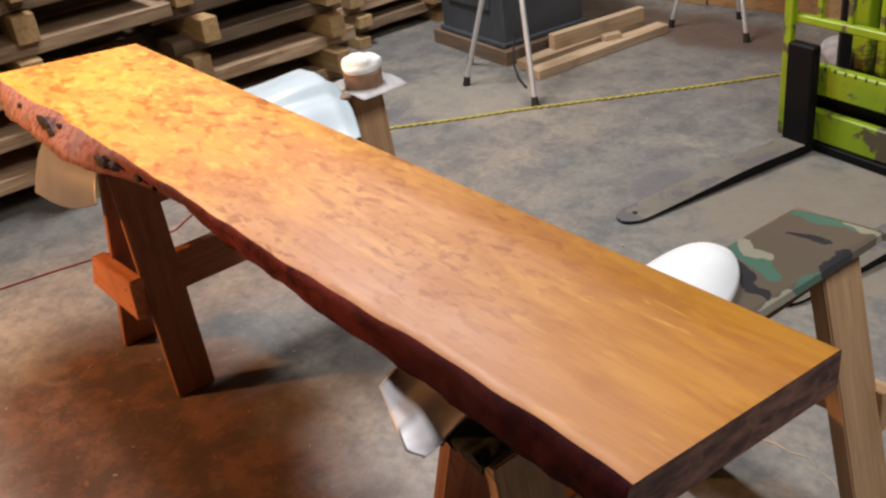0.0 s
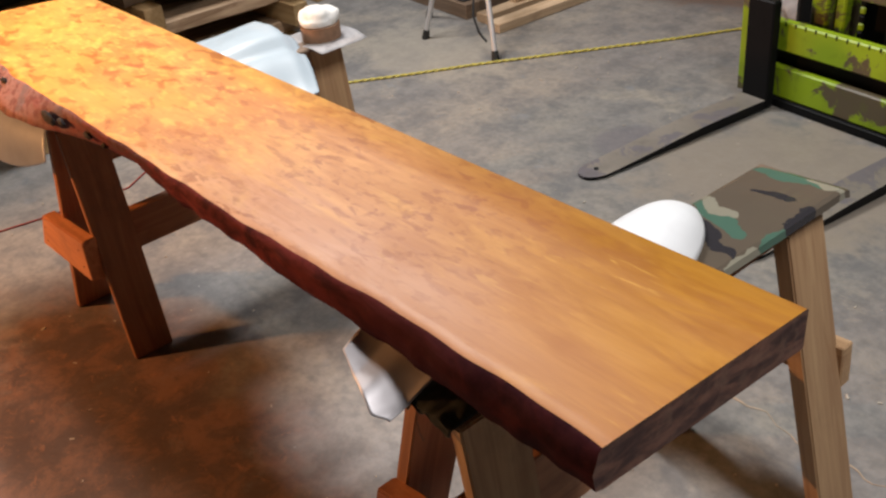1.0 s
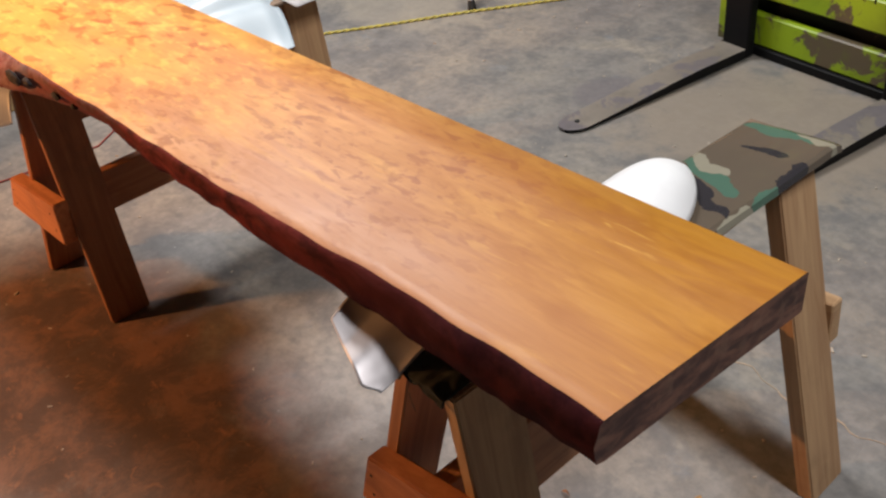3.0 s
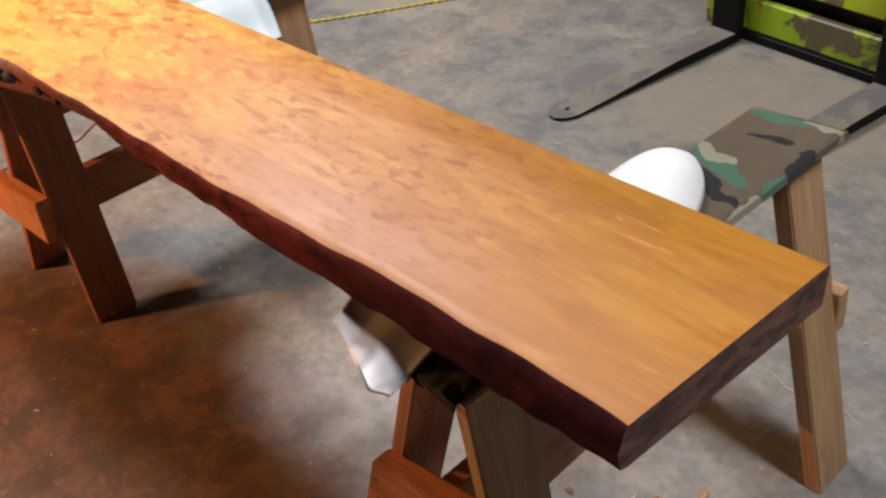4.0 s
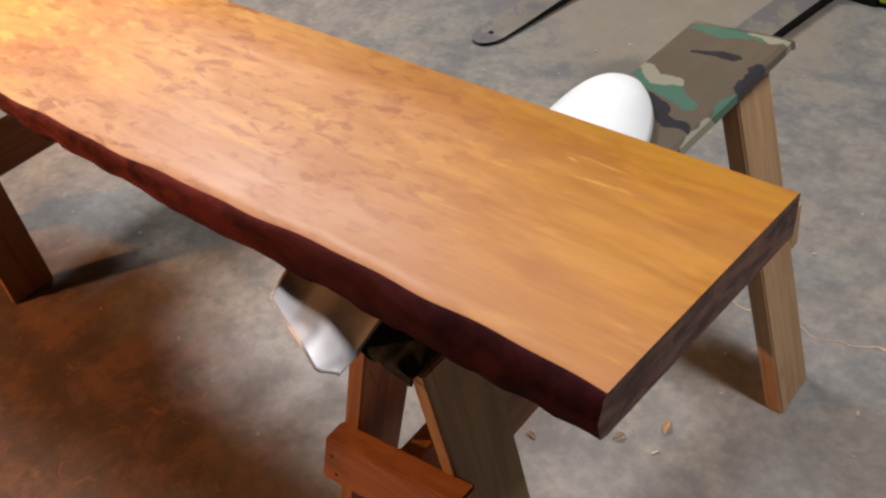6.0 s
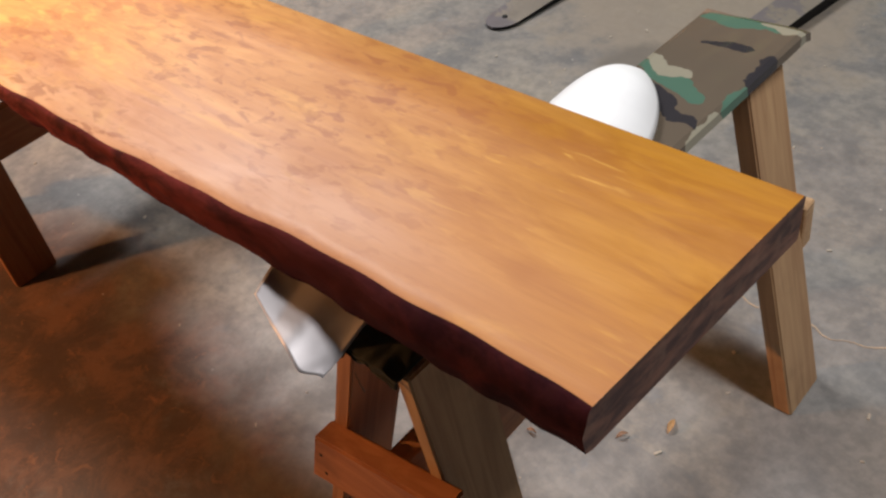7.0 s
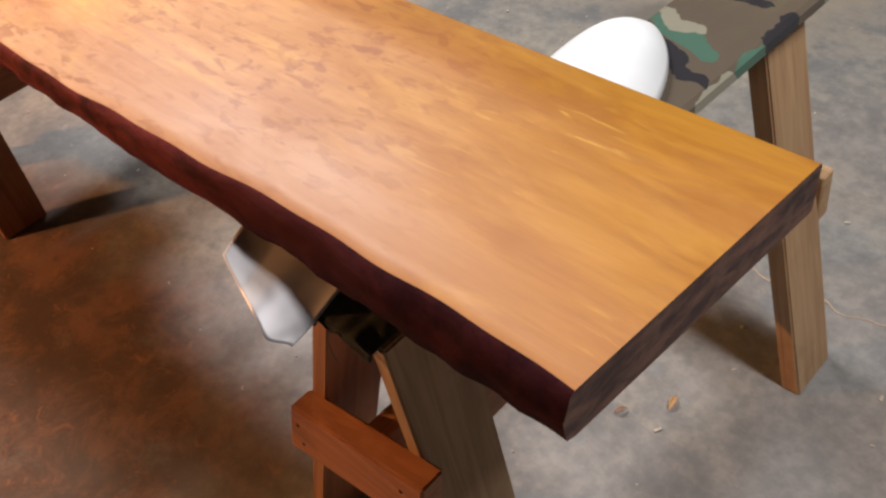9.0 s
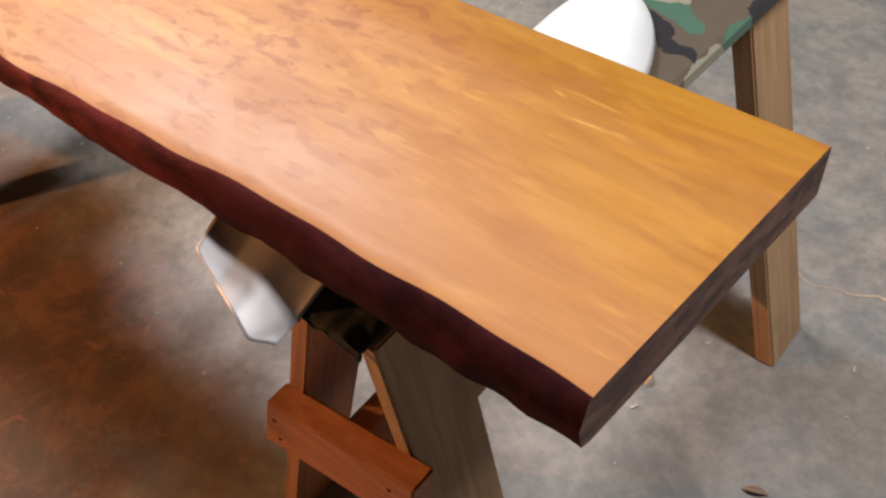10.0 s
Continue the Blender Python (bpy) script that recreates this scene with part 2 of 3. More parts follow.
def plain(name, tone, rough=0.6, grain=30.0, depth=0.15, vary=0.3):
    m = Nodes(name, rough)
    a = m.noise(grain, 4, 0.6)
    c = m.mix(m.span(a, 0.35, 0.7), tone, tuple(v * (1 - vary) for v in tone))
    c = m.mix(m.span(m.noise(grain * 0.13, 4), 0.4, 0.7, 0, 0.5), c, tuple(v * (1 - vary) for v in tone))
    return m.colour(c).bump(a, depth, 0.003).mat


def camouflage():
    m = Nodes("woodland_camouflage_film", 0.20)
    x, y, z = m.axes()
    x = m.math("SUBTRACT", x, 0.012)
    wx = m.math("ADD", x, m.math("MULTIPLY", m.math("SUBTRACT", m.noise(14, 3, 0.6), 0.5), 0.06))
    wy = m.math("ADD", y, m.math("MULTIPLY", m.math("SUBTRACT", m.noise(11, 3, 0.6, m.stretch((1, 1, 1), 70)), 0.5), 0.07))

    def patch(cx, cy, rx, ry, turn):
        a, k = radians(turn), m.math
        u, v = k("SUBTRACT", wx, cx), k("SUBTRACT", wy, cy)
        p = k("DIVIDE", k("ADD", k("MULTIPLY", u, math.cos(a)), k("MULTIPLY", v, math.sin(a))), rx)
        q = k("DIVIDE", k("SUBTRACT", k("MULTIPLY", v, math.cos(a)), k("MULTIPLY", u, math.sin(a))), ry)
        return m.span(k("ADD", k("MULTIPLY", p, p), k("MULTIPLY", q, q)), 1.05, 0.95)

    brown, green, tan, black = (0.110, 0.088, 0.066), (0.070, 0.135, 0.100), (0.25, 0.235, 0.18), (0.032, 0.030, 0.034)
    c = brown
    for tone, blobs in (
        (black, ((-0.335, 0.245, 0.085, 0.014, -25), (-0.33, 0.435, 0.05, 0.010, 10), (-0.40, 0.20, 0.03, 0.02, 0), (-0.255, 0.40, 0.012, 0.05, 0))),
        (green, ((-0.365, 0.30, 0.085, 0.020, -22), (-0.345, 0.515, 0.075, 0.022, 5), (-0.243, 0.315, 0.02, 0.045, 0))),
        (tan, ((-0.385, 0.335, 0.050, 0.020, -22), (-0.275, 0.525, 0.040, 0.012, 0), (-0.243, 0.225, 0.02, 0.050, 0), (-0.243, 0.10, 0.02, 0.03, 0))),
    ):
        for q in blobs:
            c = m.mix(patch(*q), c, tone)
    return m.colour(c).bump(m.noise(9, 3), 0.25, 0.006).mat


CONCRETE, SLAB, BARK, END = concrete(), slab_wood(), bark(), end_grain()
PINE = lumber("weathered_pine", (0.36, 0.205, 0.105), (0.50, 0.32, 0.17), 0.12)
# dusted pine with the red bounce light on the inner faces put into its colour
BOUNCE_DUSTED = lumber("bounce_red_dusted_pine", (0.27, 0.115, 0.055), (0.42, 0.200, 0.095), 0.12)
# darker copy of the pine: shade and red floor bounce put into its colour
SHADE_PINE = lumber("red_shade_pine", (0.23, 0.080, 0.030), (0.35, 0.135, 0.052), 0.12)
# the work lamp's orange glow is put into this fir's colour
FIR = lumber("lamp_tinted_fir_stud", (0.38, 0.130, 0.050), (0.54, 0.215, 0.085), 0.2, grime=0.55)
BOARD = lumber("rough_sawn_board", (0.25, 0.150, 0.085), (0.54, 0.390, 0.255), 0.78)
STICKER = lumber("sticker_timber", (0.34, 0.21, 0.09), (0.52, 0.36, 0.18), 0.25)
DARKWOOD = lumber("dusty_skid_timber", (0.13, 0.085, 0.055), (0.22, 0.15, 0.10), 0.3)
PLY = lumber("plywood_panel", (0.26, 0.13, 0.05), (0.42, 0.24, 0.10), 0.3)
LIME = painted("chipped_lime_paint", (0.27, 0.40, 0.010), (0.10, 0.078, 0.045), 0.45, 0.52, 5.0)
SOOT = painted("black_painted_steel", (0.007, 0.007, 0.008), (0.035, 0.03, 0.027), 0.5, 0.68, shine=0.12)
STEEL = painted("worn_fork_steel", (0.27, 0.24, 0.205), (0.17, 0.155, 0.165), 0.45, 0.54, 4.0, 0.2)
ALU = metal("bright_aluminium", (0.50, 0.475, 0.49), 0.48, 0.05)
ALU.node_tree.nodes["Principled BSDF"].inputs["Metallic"].default_value = 0.5
DULL = plain("dull_zinc_sheet", (0.20, 0.225, 0.30), 0.45, 14, 0.05, 0.15)
LEG = metal("brushed_aluminium_tube", (0.55, 0.56, 0.58), 0.42, 0.2)
LEG.node_tree.nodes["Principled BSDF"].inputs["Metallic"].default_value = 0.35
PALE = lumber("pale_dry_timber", (0.44, 0.300, 0.18), (0.62, 0.465, 0.31), 0.2)
WHITE = plain("white_plastic_sheet", (0.82, 0.84, 0.86), 0.4, 12, 0.05, 0.05)
PALEBLUE = plain("pale_coated_sheet", (0.46, 0.55, 0.62), 0.4, 12, 0.05, 0.08)
GREYBOX = painted("dark_grey_enamel", (0.075, 0.085, 0.10), (0.14, 0.14, 0.15), 0.4, 0.68)
RUBBER = plain("black_rubber", (0.015, 0.015, 0.015), 0.7)
CAMO = camouflage()
WALL = plain("dusty_wall_panel", (0.20, 0.18, 0.155), 0.8, 3)
CEIL = plain("roof_underside", (0.24, 0.23, 0.22), 0.85, 3)
YELLOW = plain("yellow_cord_jacket", (0.52, 0.46, 0.09), 0.5, 80)
RED = plain("red_cord_jacket", (0.26, 0.03, 0.022), 0.5, 80)
TAN = plain("kraft_tape", (0.30, 0.17, 0.10), 0.6, 40)
CLOTH = plain("white_cloth", (0.80, 0.79, 0.76), 0.9, 60, 0.4, 0.12)
SACK = plain("grey_woven_sack", (0.42, 0.41, 0.42), 0.85, 25, 0.4, 0.35)
LITTER = plain("dry_leaf", (0.42, 0.24, 0.10), 0.7, 60)
SEAM = plain("pale_crack_filler", (0.42, 0.33, 0.24), 0.8, 50)


# ---- mesh helpers ----
def link_mesh(name, bm, material, smooth=False):
    me = bpy.data.meshes.new(name)
    bm.normal_update()
    bm.to_mesh(me)
    bm.free()
    for mat in (material if isinstance(material, (list, tuple)) else [material]):
        me.materials.append(mat)
    if smooth:
        for p in me.polygons:
            p.use_smooth = True
    return new(name, me)


def part(name, bm, material, parent, label="", smooth=False):
    """One mesh object under a thing or under a part."""
    ob = link_mesh(name, bm, material, smooth)
    ob.parent = parent
    return tagged(ob, label)


def thing(name, label, category, group="", kind="", at=None):
    ob = new(name)
    ob.empty_display_size = 0.1
    if at is not None:
        ob.matrix_world = at
    return tagged(ob, label, category, group, kind)


def box(size, m=None, bevel=0.004, bm=None):
    """A bevelled box about its middle."""
    b = bmesh.new()
    bmesh.ops.create_cube(b, size=1.0)
    bmesh.ops.scale(b, vec=size, verts=b.verts)
    if bevel:
        bmesh.ops.bevel(b, geom=b.edges[:], offset=bevel, segments=1, affect="EDGES")
    if m is not None:
        b.transform(m)
    if bm is None:
        return b
    tmp = bpy.data.meshes.new("tmp")
    b.to_mesh(tmp)
    bm.from_mesh(tmp)
    bpy.data.meshes.remove(tmp)
    b.free()
    return bm


def plank(name, size, m, material, parent, label="", bevel=0.003):
    """A timber as a part, with its own long axis as local x, along which its grain runs."""
    order = sorted(range(3), key=lambda k: -size[k])
    axes = [Vector([1.0 if k == q else 0.0 for k in range(3)]) for q in order]
    axes[2] = axes[0].cross(axes[1])
    turn = Matrix(axes).transposed().to_4x4()
    ob = link_mesh(name, box([size[k] for k in order], None, bevel), material)
    if parent is not None:
        ob.parent = parent
    ob.matrix_basis = m @ turn
    return tagged(ob, label)


def strut(name, a, b, wide, thick, material, parent, across=(0, 1, 0), label=""):
    """A timber from a to b; wide is measured along across."""
    a, b = Vector(a), Vector(b)
    w = (b - a).normalized()
    u = (Vector(across) - w * w.dot(Vector(across))).normalized()
    m = Matrix((u, w.cross(u), w)).transposed().to_4x4()
    m.translation = (a + b) / 2
    return plank(name, (wide, thick, (b - a).length), m, material, parent, label)


def tube(points, r, sides=8, r_end=None):
    """A round bar along points."""
    b = bmesh.new()
    rings, n = [], len(points)
    pts = [Vector(p) for p in points]
    for i, p in enumerate(pts):
        d = (pts[min(i + 1, n - 1)] - pts[max(i - 1, 0)]).normalized()
        u = d.cross(Vector((0, 0, 1)) if abs(d.z) < 0.9 else Vector((1, 0, 0))).normalized()
        v = d.cross(u)
        rad = r if r_end is None else r + (r_end - r) * i / (n - 1)
        rings.append([b.verts.new(p + rad * (u * math.cos(k * math.tau / sides) + v * math.sin(k * math.tau / sides))) for k in range(sides)])
    for p, q in zip(rings, rings[1:]):
        for k in range(sides):
            b.faces.new((p[k], p[(k + 1) % sides], q[(k + 1) % sides], q[k]))
    b.faces.new(rings[0][::-1]), b.faces.new(rings[-1])
    bmesh.ops.recalc_face_normals(b, faces=b.faces)
    return b


def sheet(f, nu, nv, thick):
    """A thin bent sheet: f(u, v) gives a place for u, v in 0..1."""
    b = bmesh.new()
    g = [[b.verts.new(f(i / nu, j / nv)) for j in range(nv + 1)] for i in range(nu + 1)]
    for i in range(nu):
        for j in range(nv):
            b.faces.new((g[i][j], g[i + 1][j], g[i + 1][j + 1], g[i][j + 1]))
    bmesh.ops.recalc_face_normals(b, faces=b.faces)
    bmesh.ops.solidify(b, geom=b.faces[:], thickness=thick)
    bmesh.ops.recalc_face_normals(b, faces=b.faces)
    return b


def ease(a, b, x):
    k = min(1.0, max(0.0, (x - a) / (b - a)))
    return k * k * (3 - 2 * k)


# ---- the room ----
def slab_box(name, size, m, mat):
    ob = link_mesh(name, box(size, m, 0), mat)
    return tagged(ob, kind="structure")


floor = slab_box("floor", (14, 13, 0.2), pose(-1, 1.5, -0.1), CONCRETE)
tagged(floor, "grey stained workshop concrete floor with a painted reddish, dusty slab shadow", "floor")
tagged(slab_box("wall_west", (0.2, 13, 4.4), pose(-8.1, 1.5, 2.2), WALL), "dusty panelled workshop wall", "wall")
tagged(slab_box("wall_east", (0.2, 13, 4.4), pose(6.1, 1.5, 2.2), WALL), "dusty panelled workshop wall", "wall")
tagged(slab_box("wall_north", (14, 0.2, 4.4), pose(-1, 8.1, 2.2), WALL), "dusty panelled workshop wall", "wall")
tagged(slab_box("wall_south", (14, 0.2, 4.4), pose(-1, -5.1, 2.2), WALL), "dusty panelled workshop wall", "wall")
tagged(slab_box("ceiling", (14.4, 13.4, 0.2), pose(-1, 1.5, 4.5), CEIL), "pale roof underside above the workshop", "ceiling")

# a filled crack that wanders over the concrete
def crack():
    def f(u, v):
        x = -0.62 + u * 1.9
        y = 0.597 + 0.035 * u + 0.018 * math.sin(x * 9) + 0.010 * math.sin(x * 31 + 1) + 0.006 * math.sin(x * 77)
        return (x, y + (v - 0.5) * (0.005 + 0.003 * math.sin(x * 23)), 0.0015)
    part("crack", sheet(f, 90, 1, 0.0012), SEAM, floor, "pale filled crack")


crack()

for x, y, z, turn, watts in STRIPS:
    t = thing("strip_light", "long white ceiling strip light with its tubes lit", "ceiling light", "ceiling lights", at=pose(x, y, z, 0, 0, turn))
    part("housing", box((1.55, 0.44, 0.06), pose(0, 0, 0.05), 0.01), WHITE, t)
    part("mount", box((0.3, 0.06, 0.43), pose(0, 0, 0.285), 0.005), LEG, t)


# ---- the slab ----
LENGTH, THICK, TOP = 2.49, 0.069, 0.85


def live(x):
    """How far the live edge stands out at x, at the top and at the bottom."""
    k = ease(-1.45, -2.1, x) - 0.6 * ease(-2.35, -2.62, x)
    wob = 0.003 * math.sin(x * 7.3) + 0.0016 * math.sin(x * 23 + 1.0) + 0.0012 * math.sin(x * 47)
    low = 0.009 * noise.noise((x * 3.7, 1.0, 0)) + 0.007 * noise.noise((x * 11, 2.0, 0)) + 0.004 * noise.noise((x * 29, 3.0, 0))
    dent = -0.016 * math.exp(-((x + 1.95) / 0.07) ** 2)
    bow = ease(-0.35, -1.05, x)
    scoop = -0.020 * math.exp(-((x + 1.27) / 0.14) ** 2)
    lobe = 0.078 * ease(-1.38, -1.78, x) - 0.045 * ease(-2.2, -2.55, x)
    return 0.390 + 0.020 * bow + 0.022 * k + wob + dent, 0.397 + lobe + scoop + low


def build_slab():
    b = bmesh.new()
    n = 190
    rows = []
    for i in range(n + 1):
        u = i / n
        yt, yb = live(-u * LENGTH)
        ring = []
        # from the straight edge over the top, down the live edge and back below
        prof = [(0.0, TOP - THICK + 0.002), (0.001, TOP - 0.003), (-0.003, TOP)]
        prof += [(-yt * k, TOP) for k in (0.25, 0.5, 0.75, 0.93)]
        prof += [(-yt + 0.006, TOP - 0.0005), (-yt, TOP - 0.005)]
        for k in (0.25, 0.5, 0.75):
            bulge = 0.006 * math.sin(math.pi * k) + 0.006 * noise.noise((u * 22, k * 2.5, 0.3)) + 0.004 * noise.noise((u * 80, k * 6, 1.3))
            prof.append((-(yt + (yb - yt) * k + bulge), TOP - 0.005 - (THICK - 0.010) * k))
        prof += [(-yb, TOP - THICK + 0.004 + 0.005 * noise.noise((u * 30, 0, 5))), (-yb + 0.012, TOP - THICK), (-yb * 0.5, TOP - THICK), (-0.003, TOP - THICK)]
        for y, z in prof:
            skew = y / -0.41
            x0, x1 = -0.028 * skew, -LENGTH - 0.115 * skew
            ring.append(b.verts.new((x0 + (x1 - x0) * u, y, z)))
        rows.append(ring)
    m = len(rows[0])
    for p, q in zip(rows, rows[1:]):
        for k in range(m):
            f = b.faces.new((p[k], p[(k + 1) % m], q[(k + 1) % m], q[k]))
            f.material_index = 1 if 7 <= k <= 12 else 0
            f.smooth = True
    for ring, side in ((rows[0], 1), (rows[-1], -1)):
        cap = [b.verts.new(v.co) for v in ring]
        f = b.faces.new(cap if side < 0 else cap[::-1])
        f.material_index = 2
    bmesh.ops.recalc_face_normals(b, faces=b.faces)
    return b


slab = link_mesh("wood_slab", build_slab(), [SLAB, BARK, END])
tagged(slab, "long red-brown figured hardwood slab with one dark live edge, resting on two sawhorses", "wood slab")


def knot(x, y, z, r, seed):
    """A dark bark pocket in the live edge."""
    b = bmesh.new()
    bmesh.ops.create_icosphere(b, subdivisions=3, radius=1.0)
    for v in b.verts:
        k = 1 + 0.35 * noise.noise(v.co * 1.9 + Vector((seed, 0, 0))) + 0.18 * noise.noise(v.co * 5 + Vector((seed, 3, 0)))
        v.co = Vector((v.co.x * r * 1.7, v.co.y * 0.006, v.co.z * r * 0.75)) * k + Vector((x, y, z))
    part("knot", b, HOLE, slab, "dark cracked bark pocket", True)


HOLE = plain("charred_bark", (0.022, 0.012, 0.012), 0.9, 60, 0.9, 0.7)
for x, dy, z, r, seed in ((-2.06, 0.000, 0.823, 0.034, 1), (-2.00, 0.004, 0.812, 0.022, 3), (-1.97, 0.002, 0.834, 0.013, 12), (-1.66, 0.001, 0.822, 0.022, 4),
                          (-1.60, 0.004, 0.826, 0.011, 5), (-1.49, 0.002, 0.818, 0.011, 8), (-1.42, 0.003, 0.812, 0.007, 9), (-2.28, 0.002, 0.828, 0.010, 6)):
    yt, yb = live(x)
    k = (TOP - z) / THICK
    knot(x, -(yt + (yb - yt) * k + 0.005 - dy * 0.3), z, r, seed)


# ---- sawhorses ----
def level_leg(top, foot, width, thick, mat, parent):
    """A leaning leg sawn level at the top and at the floor."""
    bm = bmesh.new()
    rings = []
    for p in (foot, top):
        rings.append([bm.verts.new((p[0] + a * thick / 2, p[1] + b * width / 2, p[2])) for a, b in ((-1, -1), (1, -1), (1, 1), (-1, 1))])
    bm.faces.new(rings[0][::-1])
    bm.faces.new(rings[1])
    for k in range(4):
        bm.faces.new((rings[0][k], rings[0][(k + 1) % 4], rings[1][(k + 1) % 4], rings[1][k]))
    bmesh.ops.bevel(bm, geom=list(bm.edges), offset=0.003, segments=2, affect="EDGES")
    w = (Vector(top) - Vector(foot)).normalized()
    v = Vector((0, 1, 0))
    v = (v - w * w.dot(v)).normalized()
    m = Matrix((w, v, w.cross(v))).transposed().to_4x4()
    m.translation = (Vector(top) + Vector(foot)) / 2
    bm.transform(m.inverted())
    bm.normal_update()
    leg = part("leg", bm, mat, parent)
    leg.matrix_world = m
    return leg


def leaning_offcut(name, corners, y, thick, mat, parent, label=""):
    """A board whose face is a leaning four-cornered shape in x and z, front at y; grain along it."""
    bm = bmesh.new()
    front = [bm.verts.new((x, y, z)) for x, z in corners]
    back = [bm.verts.new((x, y + thick, z)) for x, z in corners]
    bm.faces.new(front)
    bm.faces.new(back[::-1])
    for k in range(4):
        bm.faces.new((front[k], back[k], back[(k + 1) % 4], front[(k + 1) % 4]))
    bmesh.ops.recalc_face_normals(bm, faces=bm.faces)
    bmesh.ops.bevel(bm, geom=list(bm.edges), offset=0.0035, segments=2, affect="EDGES")
    return part(name, bm, mat, parent, label)


def nail(x, y, z, parent):
    part("nail", tube([(x, y + 0.004, z), (x, y - 0.0012, z)], 0.0032, 8), RUBBER, parent)


def sawhorse(label, cx, y0, y1, top, legs, brace, brace_y, far_brace, rail, wood):
    """Its beam runs along y at the height top; each leg is (x, y) above, (x, y) at the floor, width, thickness."""
    t = thing("sawhorse", label, "sawhorse", "sawhorses under the slab")
    plank("beam", (0.050, y1 - y0 - 0.10, 0.115), pose(cx, (y0 + y1) / 2 + 0.05, top - 0.0575), wood, t)
    plank("top_board", (0.15, y1 + 0.21, 0.012), pose(cx + 0.005, (y1 - 0.20) / 2, top + 0.0062), DARKWOOD, t, "dark-stained board")
    for (xt, yt), (xf, yf), width, thick, rise, mat in legs:
        k = (top + rise) / 0.70
        level_leg((xf + (xt - xf) * k, yf + (yt - yf) * k, top + rise), (xf, yf, 0.0), width, thick, mat, t)
    end = leaning_offcut("end_brace", brace, brace_y, 0.040, FIR, t, "stud offcut coloured with orange lamp light")
    for u, v in ((0.07, 0.35), (0.12, 0.75), (0.86, 0.3), (0.90, 0.7)):
        (ax, az), (bx, bz), (dx, dz), (ex, ez) = brace
        nail((ax * (1 - u) + bx * u) * (1 - v) + (ex * (1 - u) + dx * u) * v, brace_y, (az * (1 - u) + bz * u) * (1 - v) + (ez * (1 - u) + dz * u) * v, end)
    if far_brace:
        x0, x1, y, z, h = far_brace
        plank("end_brace", (x1 - x0, 0.036, h), pose((x0 + x1) / 2, y, z, 0, -3, 0), PINE, t)
    x, ya, yb, z, h = rail
    strut("stretcher", (x, ya, z), (x, yb, z), h, 0.036, wood, t, (0, 0, 1))
    return t


sawhorse("weathered pine sawhorse with a camouflage-covered top, under the slab", -0.345, -0.405, 0.53, 0.702,
         [((-0.406, -0.325), (-0.590, -0.357), 0.116, 0.031, -0.004, BOUNCE_DUSTED), ((-0.296, -0.331), (-0.195, -0.334), 0.124, 0.027, 0.008, PINE),
          ((-0.405, 0.433), (-0.590, 0.409), 0.116, 0.037, -0.003, BOUNCE_DUSTED), ((-0.271, 0.433), (-0.088, 0.409), 0.117, 0.037, -0.003, PINE)],
         [(-0.486, 0.474), (-0.222, 0.530), (-0.245, 0.405), (-0.530, 0.340)], -0.430, (-0.53, -0.155, 0.492, 0.35, 0.10), (-0.372, -0.385, 0.40, 0.365, 0.185), BOUNCE_DUSTED)
sawhorse("weathered pine sawhorse standing under the knotty end of the slab", -1.905, -0.39, 0.50, 0.683,
         [((-1.945, -0.324), (-2.205, -0.352), 0.110, 0.030, 0.004, SHADE_PINE), ((-1.868, -0.324), (-1.804, -0.337), 0.116, 0.024, 0.02, SHADE_PINE),
          ((-1.945, 0.440), (-2.190, 0.440), 0.110, 0.040, -0.003, PINE), ((-1.862, 0.440), (-1.790, 0.440), 0.112, 0.040, -0.003, PINE)],
         [(-2.153, 0.365), (-1.818, 0.408), (-1.845, 0.266), (-2.258, 0.225)], -0.425, None, (-1.900, -0.37, 0.44, 0.345, 0.120), SHADE_PINE)


def camo_cover():
    x0, x1 = -0.424, -0.252
    w = x1 - x0

    def f(u, v):
        y = -0.10 + v * 0.632
        z = 0.7155
        s = u * (w + 0.046) - 0.030
        sag = 0.003 * noise.noise((u * 5, v * 9, 2))
        ragged = 0.008 * noise.noise((v * 14, 3, 0)) 
        droop = -0.006 * ease(0.97, 1.0, v)
        if s < 0:
            return (x0 - 0.003 + 0.034 * max(0.0, y - 0.05), y, z + s * 0.9 + droop)
        if s > w:
            return (x1 + 0.003 + 0.034 * max(0.0, y - 0.05) + 0.006 * (s - w) / 0.035, y + 0.10 * w * ease(0.4, 1.0, v) + 0.003 * math.sin(v * 40), z - (s - w) * (1 + ragged * 14) + droop)
        return (x0 + s + 0.034 * max(0.0, y - 0.05), y + 0.10 * s * ease(0.4, 1.0, v), z + sag + 0.002 + droop)
    t = link_mesh("camouflage_sheet", sheet(f, 30, 70, 0.0015), CAMO)
    tagged(t, "glossy woodland camouflage sheet wrapped over a sawhorse top", "plastic sheet")


camo_cover()


